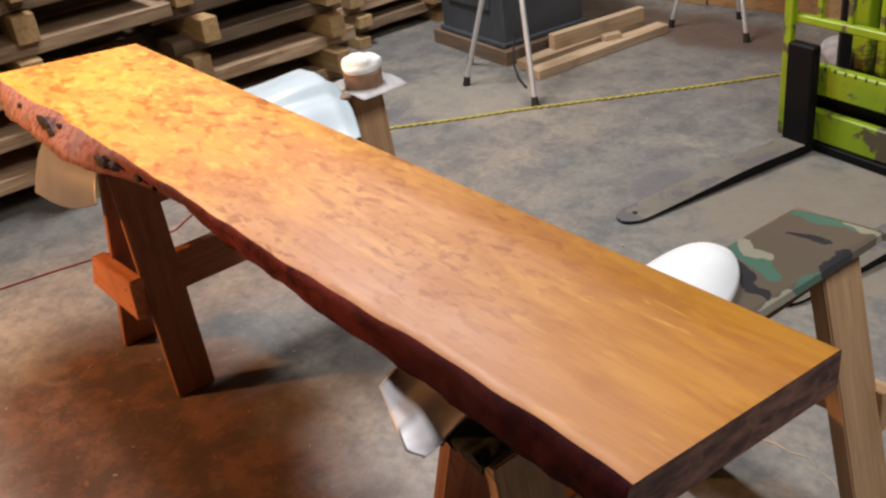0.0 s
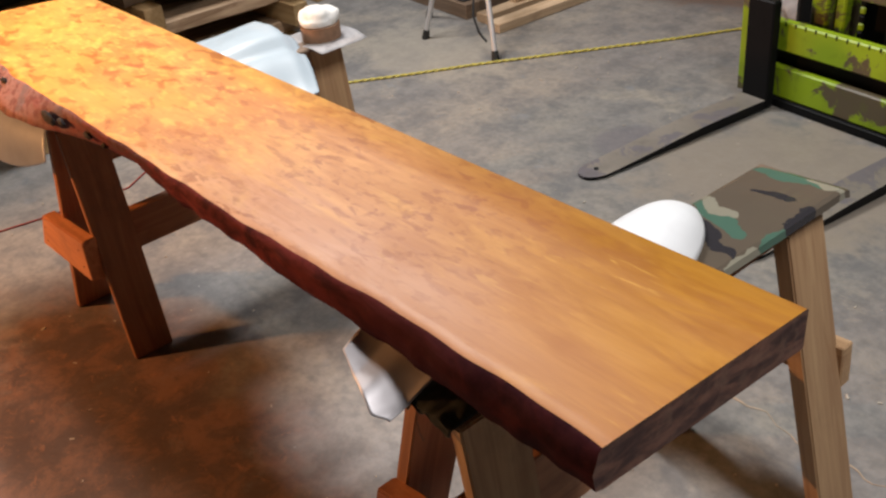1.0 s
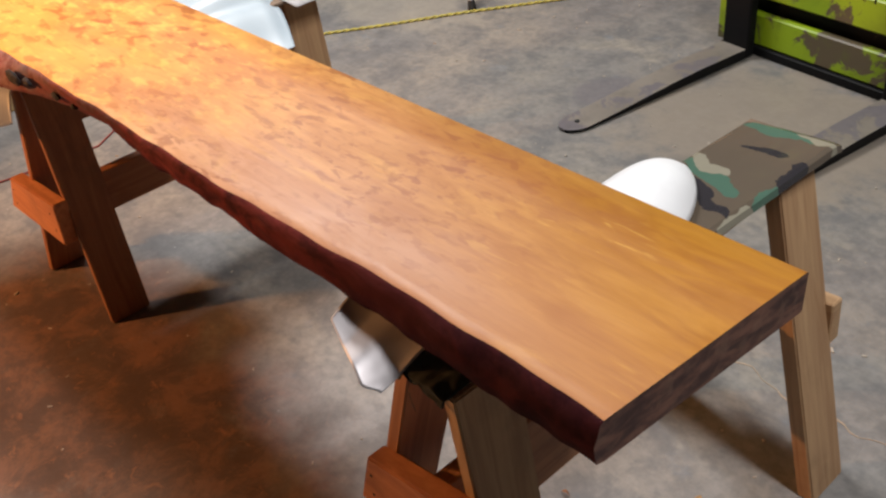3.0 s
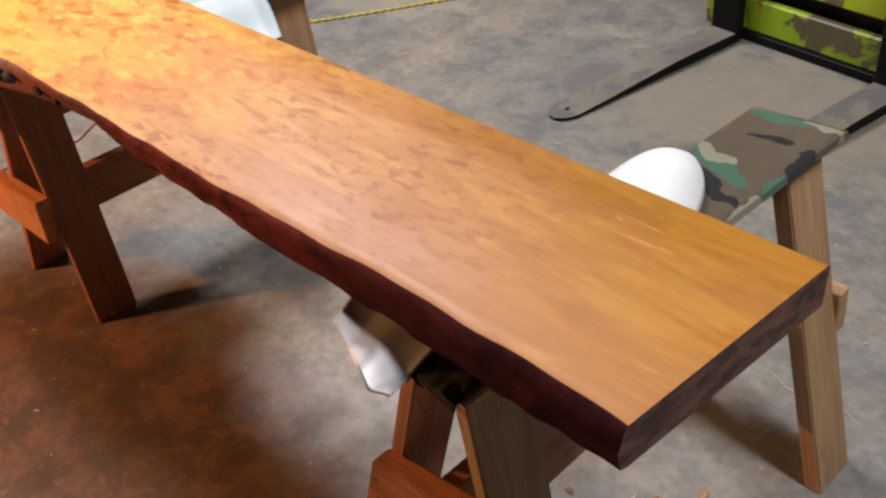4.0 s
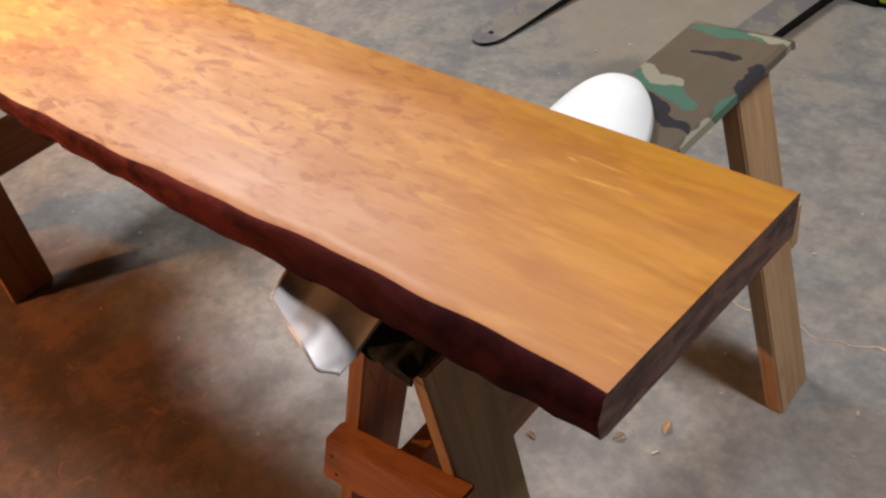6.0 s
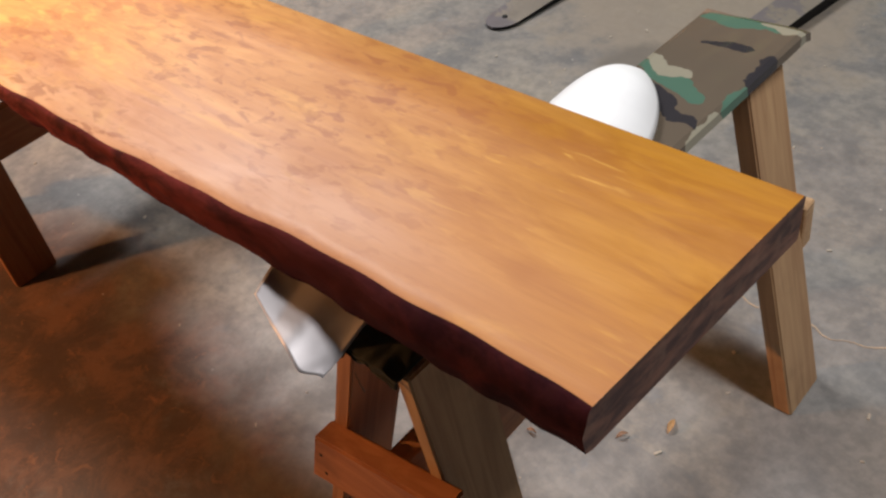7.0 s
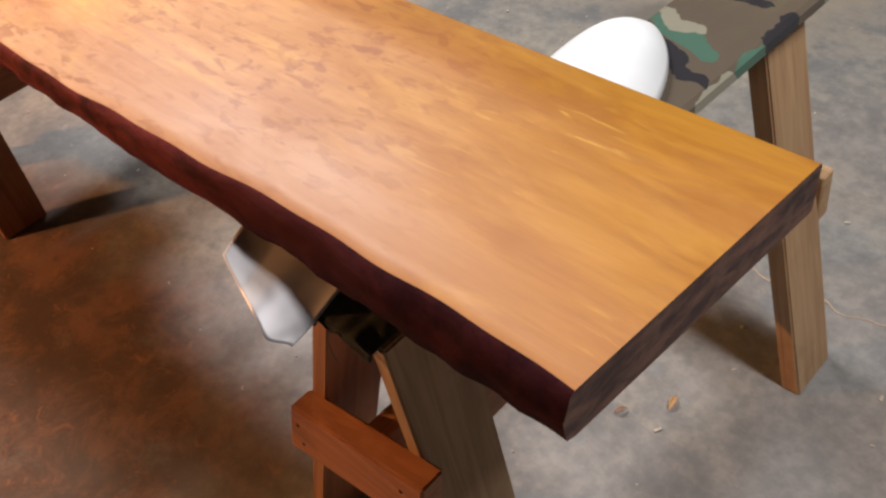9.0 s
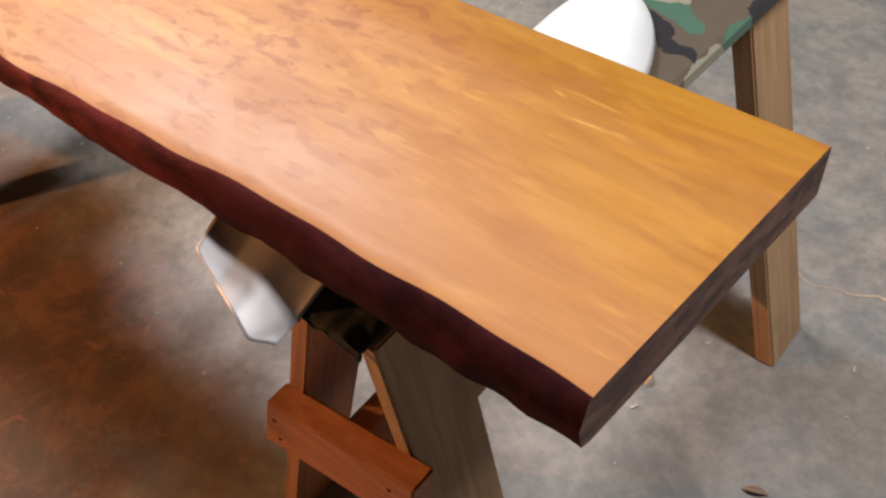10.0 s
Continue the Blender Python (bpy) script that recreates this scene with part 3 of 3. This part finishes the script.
def end_rag():
    """Dark cloth bunched over the near end of the beam."""
    def f(u, v):
        x = -0.345 + (u - 0.5) * 0.118
        n = noise.noise((u * 7, v * 6, 4.0)) * 0.006
        y = -0.330 - 0.076 * ease(0.0, 0.6, v) - 0.006 * v - 0.4 * n
        z = 0.7290 + n * 0.7 - 0.016 * ease(0.50, 1.0, v) * (0.7 + 1.1 * noise.noise((u * 8, 0, 9))) - 0.008 * abs(2 * u - 1) ** 3
        return (x, y, z)
    ob = link_mesh("rag", sheet(f, 26, 26, 0.0025), RAG, True)
    tagged(ob, "dark green bunched rag over the sawhorse end", "rag")
    part("string", tube([(-0.352, -0.418, 0.702), (-0.345, -0.420, 0.687), (-0.342, -0.418, 0.672)], 0.0012, 6), TAN, ob, "frayed string")


RAG = plain("dark_green_rag", (0.034, 0.037, 0.030), 0.95, 60, 0.2, 0.6)
end_rag()


def bent_sheet(name, label, f, mat):
    return tagged(link_mesh(name, sheet(f, 28, 40, 0.0005), mat, True), label, "sheet")


def lerp4(a, b, c, d, u, v):
    a, b, c, d = Vector(a), Vector(b), Vector(c), Vector(d)
    return (a * (1 - u) + b * u) * (1 - v) + (c * (1 - u) + d * u) * v


def bright_flashing(u, v):
    p = lerp4((-0.560, -0.28, 0.778), (-0.350, -0.28, 0.778), (-0.503, -0.432, 0.752), (-0.372, -0.476, 0.736), u, v)
    out = ease(0.15, 1.0, v)
    crease = 0.30 + 0.06 * v
    p.z += out * (0.012 * max(0.0, crease - u) / crease - 0.024 * ease(0.55, 1.0, u))
    p.y += 0.024 * ease(0.80, 1.0, u) * ease(0.5, 1.0, v)
    return p


def white_tongue(u, v):
    v = 1 - (1 - v) ** 1.6
    y = -0.06 + 0.352 * v
    k = 2 * u - 1
    side = 0.117 * (1 - v ** 3) ** 0.7 if k > 0 else 0.082 * (1 - v ** 5) ** 0.55
    x = -0.362 - 0.036 * v + k * side
    z = 0.732 - 0.006 * v + 0.056 * (1 - abs(k) ** 2.6) * (1 - v ** 6)
    return (x, y, z if y > 0.004 else min(z, 0.7795))


def dull_flashing(u, v):
    p = lerp4((-2.26, -0.33, 0.779), (-1.81, -0.33, 0.779), (-2.23, -0.50, 0.575), (-1.71, -0.465, 0.690), u, v)
    p.y -= 0.05 * math.sin(math.pi * v) * (0.4 + 0.6 * math.sin(math.pi * u))
    p.z += 0.035 * math.sin(math.pi * v * 0.9) - 0.03 * v * math.sin(math.pi * u)
    p.z = min(p.z, 0.780)
    return p


def pale_sheet(u, v):
    y = -0.06 + v * (0.450 - 0.12 * u * u)
    x = -2.05 + 0.42 * u
    z = 0.744 - 0.030 * ease(0.38, 0.52, u) - 0.070 * ease(0.55, 1.0, u) - 0.055 * ease(0.88, 1.0, v) * (1 - u)
    z += 0.010 * math.exp(-((u - 0.24) / 0.14) ** 2) * ease(0.15, 0.4, v) + 0.003 * math.sin(v * 9 + u * 5)
    return (x, y, z if y > 0.004 else min(z, 0.7815))


bent_sheet("flashing_sheet", "bowed bright metal flashing sheet between sawhorse and slab", bright_flashing, ALU)
bent_sheet("plastic_sheet", "white rounded plastic sheet between sawhorse and slab", white_tongue, WHITE)
bent_sheet("flashing_sheet", "drooping dull metal flashing sheet between sawhorse and slab", dull_flashing, DULL)
bent_sheet("plastic_sheet", "pale blue creased plastic sheet between sawhorse and slab", pale_sheet, PALEBLUE)
for cx, z0 in ((-0.345, 0.7165), (-1.905, 0.6965)):
    ob = link_mesh("support_pad", box((0.11, 0.20, 0.776 - z0), pose(cx, -0.17, (0.776 + z0) / 2 + 0.0015), 0.004), CLOTH)
    tagged(ob, "pale padding block between sawhorse and slab", "pad")

# a tape roll with a cloth on it, on scrap paper
t = thing("tape_roll", "brown tape roll topped by a bunched white cloth", "tape roll", at=pose(-1.872, 0.455, 0.6985))
def ring_wall(r0, r1, h, n=28):
    b = bmesh.new()
    prof = [(r0, 0), (r1, 0), (r1, h), (r0, h)]
    g = [[b.verts.new((r * math.cos(k * math.tau / n), r * math.sin(k * math.tau / n), z)) for r, z in prof] for k in range(n)]
    for k in range(n):
        p, q = g[k], g[(k + 1) % n]
        for j in range(4):
            b.faces.new((p[j], q[j], q[(j + 1) % 4], p[(j + 1) % 4]))
    bmesh.ops.recalc_face_normals(b, faces=b.faces)
    return b
part("roll", ring_wall(0.032, 0.060, 0.042), TAN, t)
b = bmesh.new()
bmesh.ops.create_icosphere(b, subdivisions=4, radius=1.0)
for v in b.verts:
    k = 1 + 0.16 * noise.noise(v.co * 1.3) + 0.03 * noise.noise(v.co * 4.5)
    v.co = Vector((v.co.x * 0.056, v.co.y * 0.060, max(v.co.z, -0.5) * 0.036 + 0.058)) * k
part("cloth", b, CLOTH, t, "bunched white cloth", True)
def paper(u, v):
    return (-1.975 + 0.22 * u, 0.375 + 0.165 * v, 0.6965 + 0.012 * ease(0.7, 1, v) * math.sin(u * 3) + 0.002 * math.sin(u * 11))
tagged(link_mesh("scrap_paper", sheet(paper, 10, 12, 0.001), SACK, True), "grey scrap paper lying on the sawhorse top", "paper")


# ---- forklift ----
def forklift():
    m = pose(-1.412, 2.092, 0, 0, 0, -8.0)
    t = thing("forklift", "lime green forklift with chipped paint and lowered black forks", "forklift", at=m)
    for x in (0.0, 0.705):
        b = bmesh.new()
        n = 24
        g = []
        for i in range(n + 1):
            y = -0.88 + 0.88 * (i / n) ** 1.6
            half = 0.058 * math.sqrt(max(0.06, 1 - (max(0.0, -0.80 - y) / 0.082) ** 2))
            h = 0.008 + 0.030 * ease(-0.88, -0.2, y)
            g.append([b.verts.new((x + sx * half, y, z)) for sx, z in ((-1, 0.006), (1, 0.006), (1, 0.006 + h), (-1, 0.006 + h))])
        for p, q in zip(g, g[1:]):
            for k in range(4):
                b.faces.new((p[k], p[(k + 1) % 4], q[(k + 1) % 4], q[k])).material_index = 0 if k == 2 else 1
        b.faces.new(g[0]), b.faces.new(g[-1][::-1])
        bmesh.ops.recalc_face_normals(b, faces=b.faces)
        fork = part("fork", b, [STEEL, SOOT], t, "worn steel fork blade")
        part("shank", box((0.125, 0.045, 0.43), pose(x, 0.022, 0.221), 0.006), SOOT, fork, "black painted upright")
        part("hole", tube([(x, -0.81, 0.012), (x, -0.81, 0.019)], 0.009, 12), RUBBER, fork)
    part("lower_bar", box((1.02, 0.04, 0.125), pose(0.40, 0.09, 0.10), 0.006), LIME, t)
    part("upper_bar", box((1.02, 0.04, 0.115), pose(0.40, 0.09, 0.285), 0.006), LIME, t)
    # added black plate that stands in for the shade between the bars
    part("gap_shade_plate", box((0.98, 0.02, 0.29), pose(0.40, 0.135, 0.17), 0.003), SOOT, t)
    part("scraper", box((0.98, 0.06, 0.036), pose(0.40, 0.085, 0.019), 0.004), SOOT, t)
    for k in range(22):
        part("notch", box((0.006, 0.004, 0.016), pose(-0.07 + k * 0.045, 0.070, 0.336), 0.001), SOOT, t)
    for x in (-0.120, 0.915):
        part("backrest_post", box((0.040, 0.03, 1.25), pose(x, 0.075, 0.645), 0.004), LIME, t)
    part("backrest_rail", box((1.06, 0.035, 0.032), pose(0.40, 0.10, 0.50), 0.005), LIME, t)
    part("backrest_rail", box((1.06, 0.035, 0.032), pose(0.40, 0.10, 1.26), 0.005), LIME, t)
    for k in range(7):
        part("backrest_bar", box((0.022, 0.022, 0.74), pose(0.0 + k * 0.135, 0.10, 0.88), 0.003), LIME, t)
    for x in (0.12, 0.68):
        part("mast_rail", box((0.075, 0.12, 1.9), pose(x, 0.24, 0.98), 0.006), LIME, t)
        part("inner_rail", box((0.045, 0.10, 1.8), pose(x + (0.07 if x < 0.4 else -0.07), 0.26, 0.94), 0.006), LIME, t)
    part("lift_cylinder", tube([(0.40, 0.26, 0.05), (0.40, 0.26, 1.5)], 0.04, 16), SOOT, t)
    for x in (0.28, 0.52):
        for k in range(36):
            part("chain_link", box((0.022, 0.012, 0.026), pose(x, 0.215, 0.12 + k * 0.031), 0.004), LIME if k % 2 else SOOT, t)
    part("chassis", box((1.12, 1.5, 0.95), pose(0.41, 1.10, 0.58), 0.05), SOOT, t)
    for x in (-0.04, 0.84):
        for y in (0.75, 1.65):
            w = part("wheel", tube([(x - 0.09, y, 0.24), (x + 0.09, y, 0.24)], 0.24, 24), RUBBER, t)
            part("rim", tube([(x - 0.095, y, 0.24), (x + 0.095, y, 0.24)], 0.12, 16), LIME, w)


forklift()


# ---- lumber stacks ----
def board(x, y, z, w, length, th, seed):
    """A rough plank along y with waney edges."""
    b = bmesh.new()
    n = 14
    g = []
    for i in range(n + 1):
        v = i / n - 0.5
        e0 = 0.016 * noise.noise((seed, v * 3, 0)) + 0.006 * noise.noise((seed, v * 11, 2))
        e1 = 0.012 * noise.noise((seed, v * 3, 7))
        dz = 0.005 * noise.noise((seed, v * 2, 4))
        g.append([b.verts.new((px, v * length, pz + dz)) for px, pz in ((-w / 2 + e1, -th / 2), (w / 2 + e0 - 0.006, -th / 2), (w / 2 + e0, -th / 2 + 0.006), (w / 2 + e0 * 0.6, th / 2 - 0.005), (w / 2 + e0 * 0.6 - 0.005, th / 2), (-w / 2 + e1, th / 2))])
    for p, q in zip(g, g[1:]):
        for k in range(6):
            b.faces.new((p[k], p[(k + 1) % 6], q[(k + 1) % 6], q[k]))
    b.faces.new(g[0]), b.faces.new(g[-1][::-1])
    bmesh.ops.recalc_face_normals(b, faces=b.faces)
    b.transform(pose(0, 0, 0, 0, 0, -90))
    return b, pose(x, y, z, 0, 0, 90)


def lumber_stack(label, x_front, depth, y0, y1, columns, pitch, layers, th, seed):
    rnd = random.Random(seed)
    t = thing("lumber_stack", label, "lumber stack", "lumber stacks")
    for k in range(layers):
        z0 = k * pitch
        for y in columns:
            out = 0.06 + rnd.uniform(-0.03, 0.05)
            plank("sticker", (depth + out + 0.05, 0.088 + rnd.uniform(-0.01, 0.01), pitch - th), pose(x_front + out / 2 - depth / 2, y + rnd.uniform(-0.03, 0.03), z0 + (pitch - th) / 2, 0, 0, rnd.uniform(-2, 2)), STICKER, t)
        x = x_front
        while x > x_front - depth + 0.1:
            w = rnd.uniform(0.22, 0.36)
            a, c = y0 + rnd.uniform(-0.1, 0.1), y1 + rnd.uniform(-0.12, 0.08)
            b, m = board(x - w / 2 + rnd.uniform(-0.02, 0.01), (a + c) / 2, z0 + pitch - th / 2, w, c - a, th - 0.002, rnd.uniform(0, 90))
            part("board", b, BOARD, t).matrix_basis = m
            x -= w + 0.015


lumber_stack("stacked rough-sawn boards separated by pale sticker timbers", -3.52, 1.0, -1.5, 0.46, (-1.3, -0.75, -0.09), 0.178, 8, 0.064, 3)
lumber_stack("stacked rough-sawn boards separated by pale sticker timbers", -3.56, 0.9, 0.52, 1.40, (0.62, 1.31), 0.172, 6, 0.066, 5)
lumber_stack("low pile of dark rough boards behind the machine", -4.25, 0.7, 1.75, 2.75, (1.9, 2.5), 0.125, 5, 0.06, 9)


# ---- machine cabinet and timbers ----
t = thing("machine_cabinet", "dark grey enamelled machine cabinet on a timber skid", "cabinet", at=pose(-3.50, 2.48, 0, 0, 0, -5))
part("body", box((0.60, 0.56, 1.0), pose(0, 0, 0.595), 0.012), GREYBOX, t)
part("base_flange", box((0.63, 0.59, 0.03), pose(0, 0, 0.095), 0.008), GREYBOX, t)
part("door", box((0.40, 0.012, 0.7), pose(0, -0.286, 0.62), 0.006), GREYBOX, t)
for y in (-0.27, 0.27):
    plank("skid", (0.72, 0.09, 0.08), pose(0, y, 0.04), DARKWOOD, t)
for x in (-0.31, 0.31):
    plank("skid", (0.09, 0.45, 0.08), pose(x, 0, 0.04), DARKWOOD, t)


def timber(name, label, a, b, wide, thick, mat, category="timber"):
    return tagged(strut(name, a, b, wide, thick, mat, None, (1, 0, 0)), label, category, "loose timbers")


timber("timber", "long tan fir timber lying on the concrete", (-2.915, 2.09, 0.0245), (-2.862, 3.03, 0.0245), 0.09, 0.048, PALE)
timber("timber", "long pale fir timber lying on the concrete", (-3.065, 2.15, 0.0245), (-3.02, 3.02, 0.0245), 0.09, 0.048, PALE)
timber("timber", "short pale stud lying across two timbers", (-3.065, 2.37, 0.090), (-2.99, 3.00, 0.090), 0.05, 0.082, PALE)
timber("scrap_block", "small offcut lying on the timbers", (-2.93, 2.62, 0.064), (-2.90, 2.72, 0.064), 0.05, 0.03, PALE)
panel = link_mesh("plywood_partition", box((2.6, 0.04, 1.1), pose(-3.15, 3.55, 0.55, 0, 0, 8), 0.003), PLY)
tagged(panel, "orange-brown plywood sheet standing against the far side", "plywood sheet")
for x in (-3.9, -3.0, -2.2):
    part("batten", box((0.07, 0.03, 1.1), pose(x, 3.525 + (x + 3.15) * 0.14, 0.55, 0, 0, 8), 0.003), STICKER, panel)


# ---- tripod stands ----
def tripod(label, cx, cy, feet, top):
    t = thing("tripod_stand", label, "tripod stand", "tripod stands")
    for fx, fy in feet:
        d = Vector((cx - fx, cy - fy, top))
        a = Vector((fx, fy, 0.012))
        leg = part("leg", tube([a, a + d * 0.55], 0.013, 10), LEG, t)
        part("upper_tube", tube([a + d * 0.5, a + d * 0.96], 0.018, 10), LEG, leg)
        part("foot", tube([a - Vector((0, 0, 0.012)), a + d * 0.035], 0.020, 10, 0.016), RUBBER, leg)
    part("hub", tube([(cx, cy, top * 0.93), (cx, cy, top * 1.02)], 0.04, 14), RUBBER, t)
    part("column", tube([(cx, cy, top * 0.6), (cx, cy, top * 1.25)], 0.014, 10), LEG, t)


tripod("aluminium tripod stand with splayed legs and black rubber feet", -2.93, 2.02, ((-2.62, 1.825), (-3.142, 1.827), (-3.38, 2.05)), 0.98)
tripod("dull aluminium tripod stand with black rubber feet", -2.64, 3.22, ((-2.872, 3.11), (-2.365, 3.106), (-2.64, 3.42)), 1.0)


# ---- cords, sacks, litter ----
def cord(name, label, pts, r, mat, wave=0.012, strands=1):
    mesh = bmesh.new()
    for s in range(strands):
        out = []
        for (x0, y0), (x1, y1) in zip(pts, pts[1:]):
            d = math.hypot(x1 - x0, y1 - y0)
            n = max(6, int(d / (0.012 if strands > 1 else 0.04)))
            for k in range(n):
                u = k / n
                x, y = x0 + (x1 - x0) * u, y0 + (y1 - y0) * u
                q = wave * noise.noise((x * 2.2, y * 2.2, 5.0))
                a = u * d / 0.075 * math.tau + s * math.pi
                o = r * 0.75 * (strands > 1)
                out.append((x + q + o * math.cos(a) * (y1 - y0) / d, y - q - o * math.cos(a) * (x1 - x0) / d, r * (1.0 + 0.75 * (strands > 1)) + o * math.sin(a)))
        t = tube(out, r, 7)
        tmp = bpy.data.meshes.new("tmp")
        t.to_mesh(tmp)
        t.free()
        mesh.from_mesh(tmp)
        bpy.data.meshes.remove(tmp)
    return tagged(link_mesh(name, mesh, mat, True), label, "cord")


cord("yellow_cord", "twisted yellow extension cord lying across the concrete", [(-4.1, -0.4), (-3.35, 0.66), (-2.973, 1.232), (-2.674, 1.700), (-2.363, 2.141), (-1.953, 2.748), (-1.76, 3.05)], 0.0042, YELLOW, 0.012, 2)
cord("red_cord", "thin red cord lying across the concrete", [(-3.02, -1.1), (-2.934, -0.611), (-2.877, -0.283), (-2.841, 0.055), (-2.909, 0.154), (-3.07, 0.5)], 0.0036, RED)

for k, (x, y, z, r) in enumerate(((-1.66, 2.95, 0.10, 0.13), (-1.62, 3.05, 0.28, 0.12), (-1.68, 3.0, 0.45, 0.12), (-1.63, 3.02, 0.62, 0.12), (-1.66, 3.0, 0.78, 0.12))):
    b = bmesh.new()
    bmesh.ops.create_icosphere(b, subdivisions=3, radius=1.0)
    for v in b.verts:
        q = 1 + 0.3 * noise.noise(v.co * 1.6 + Vector((k * 7, 0, 0))) + 0.1 * noise.noise(v.co * 5 + Vector((k * 7, 0, 0)))
        v.co = Vector((v.co.x * r * 1.2, v.co.y * r, v.co.z * r * 0.82)) * q + Vector((x, y, z))
    tagged(link_mesh("sack", b, SACK, True), "grey crumpled sack piled behind the forklift", "sack", "piled sacks")


def leaf(x, y, length, turn, mat):
    def f(u, v):
        w = math.sin(math.pi * min(1, u * 1.02)) * 0.32 * length
        return ((u - 0.5) * length, (v - 0.5) * w, 0.004 + 0.012 * math.sin(u * 3.1) * (0.3 + abs(v - 0.5)))
    ob = link_mesh("dry_leaf", sheet(f, 8, 4, 0.0006), mat, True)
    ob.matrix_world = pose(x, y, 0, 0, 0, turn)
    tagged(ob, "small curled tan scrap lying on the concrete", "leaf", "floor scraps")


leaf(-0.243, 0.192, 0.040, 100, LITTER)
leaf(-0.309, 0.117, 0.030, 60, TAN)
leaf(0.021, 0.100, 0.045, 20, DARKWOOD)
leaf(-0.46, 0.02, 0.022, 10, TAN)

drop = [(-3.085, 2.150, 0.20), (-3.06, 2.10, 0.16), (-3.03, 2.06, 0.07), (-2.96, 2.03, 0.012), (-2.90, 2.00, 0.006), (-2.84, 1.97, 0.006)]
tagged(link_mesh("power_cable", tube(drop, 0.006, 8), RUBBER, True), "short black cable hanging from the machine cabinet", "cable")


t = thing("hanging_lamp", "bare bulb on a cord hanging from the ceiling", "lamp", at=pose(*BULB))
part("cord", tube([(0, 0, 0.17), (0.004, 0, 1.5), (0, 0, 2.79)], 0.004, 6), RUBBER, t)
part("socket", tube([(0, 0, 0.10), (0, 0, 0.18)], 0.02, 12, 0.012), RUBBER, t)
t = thing("work_lamp", "small work lamp on a floor stand", "lamp", at=pose(-3.0, -2.05, 0))
part("pole", tube([(-0.06, -0.06, 0.02), (-0.06, -0.06, 1.5)], 0.014, 10), LEG, t)
part("base", tube([(-0.06, -0.06, 0.0), (-0.06, -0.06, 0.025)], 0.16, 24), RUBBER, t)
part("reflector", tube([(-0.11, -0.11, 1.5), (-0.075, -0.075, 1.5)], 0.03, 16, 0.09), LEG, t)


# chips and crumbs strewn over the concrete
def chips():
    rnd = random.Random(11)
    b = bmesh.new()
    for k in range(170):
        x, y = rnd.uniform(-3.0, 0.5), rnd.uniform(-0.9, 2.3)
        r = rnd.uniform(0.0015, 0.0045)
        box((r * rnd.uniform(1.5, 4), r * 1.3, r * 0.8), pose(x, y, r * 0.4, 0, 0, rnd.uniform(0, 180)), 0, b)
    ob = link_mesh("wood_chips", b, [CHIP])
    tagged(ob, "pale wood chips and crumbs strewn over the concrete", "wood chips", kind="stuff")


CHIP = plain("pale_wood_chip", (0.45, 0.40, 0.33), 0.8, 90)
chips()
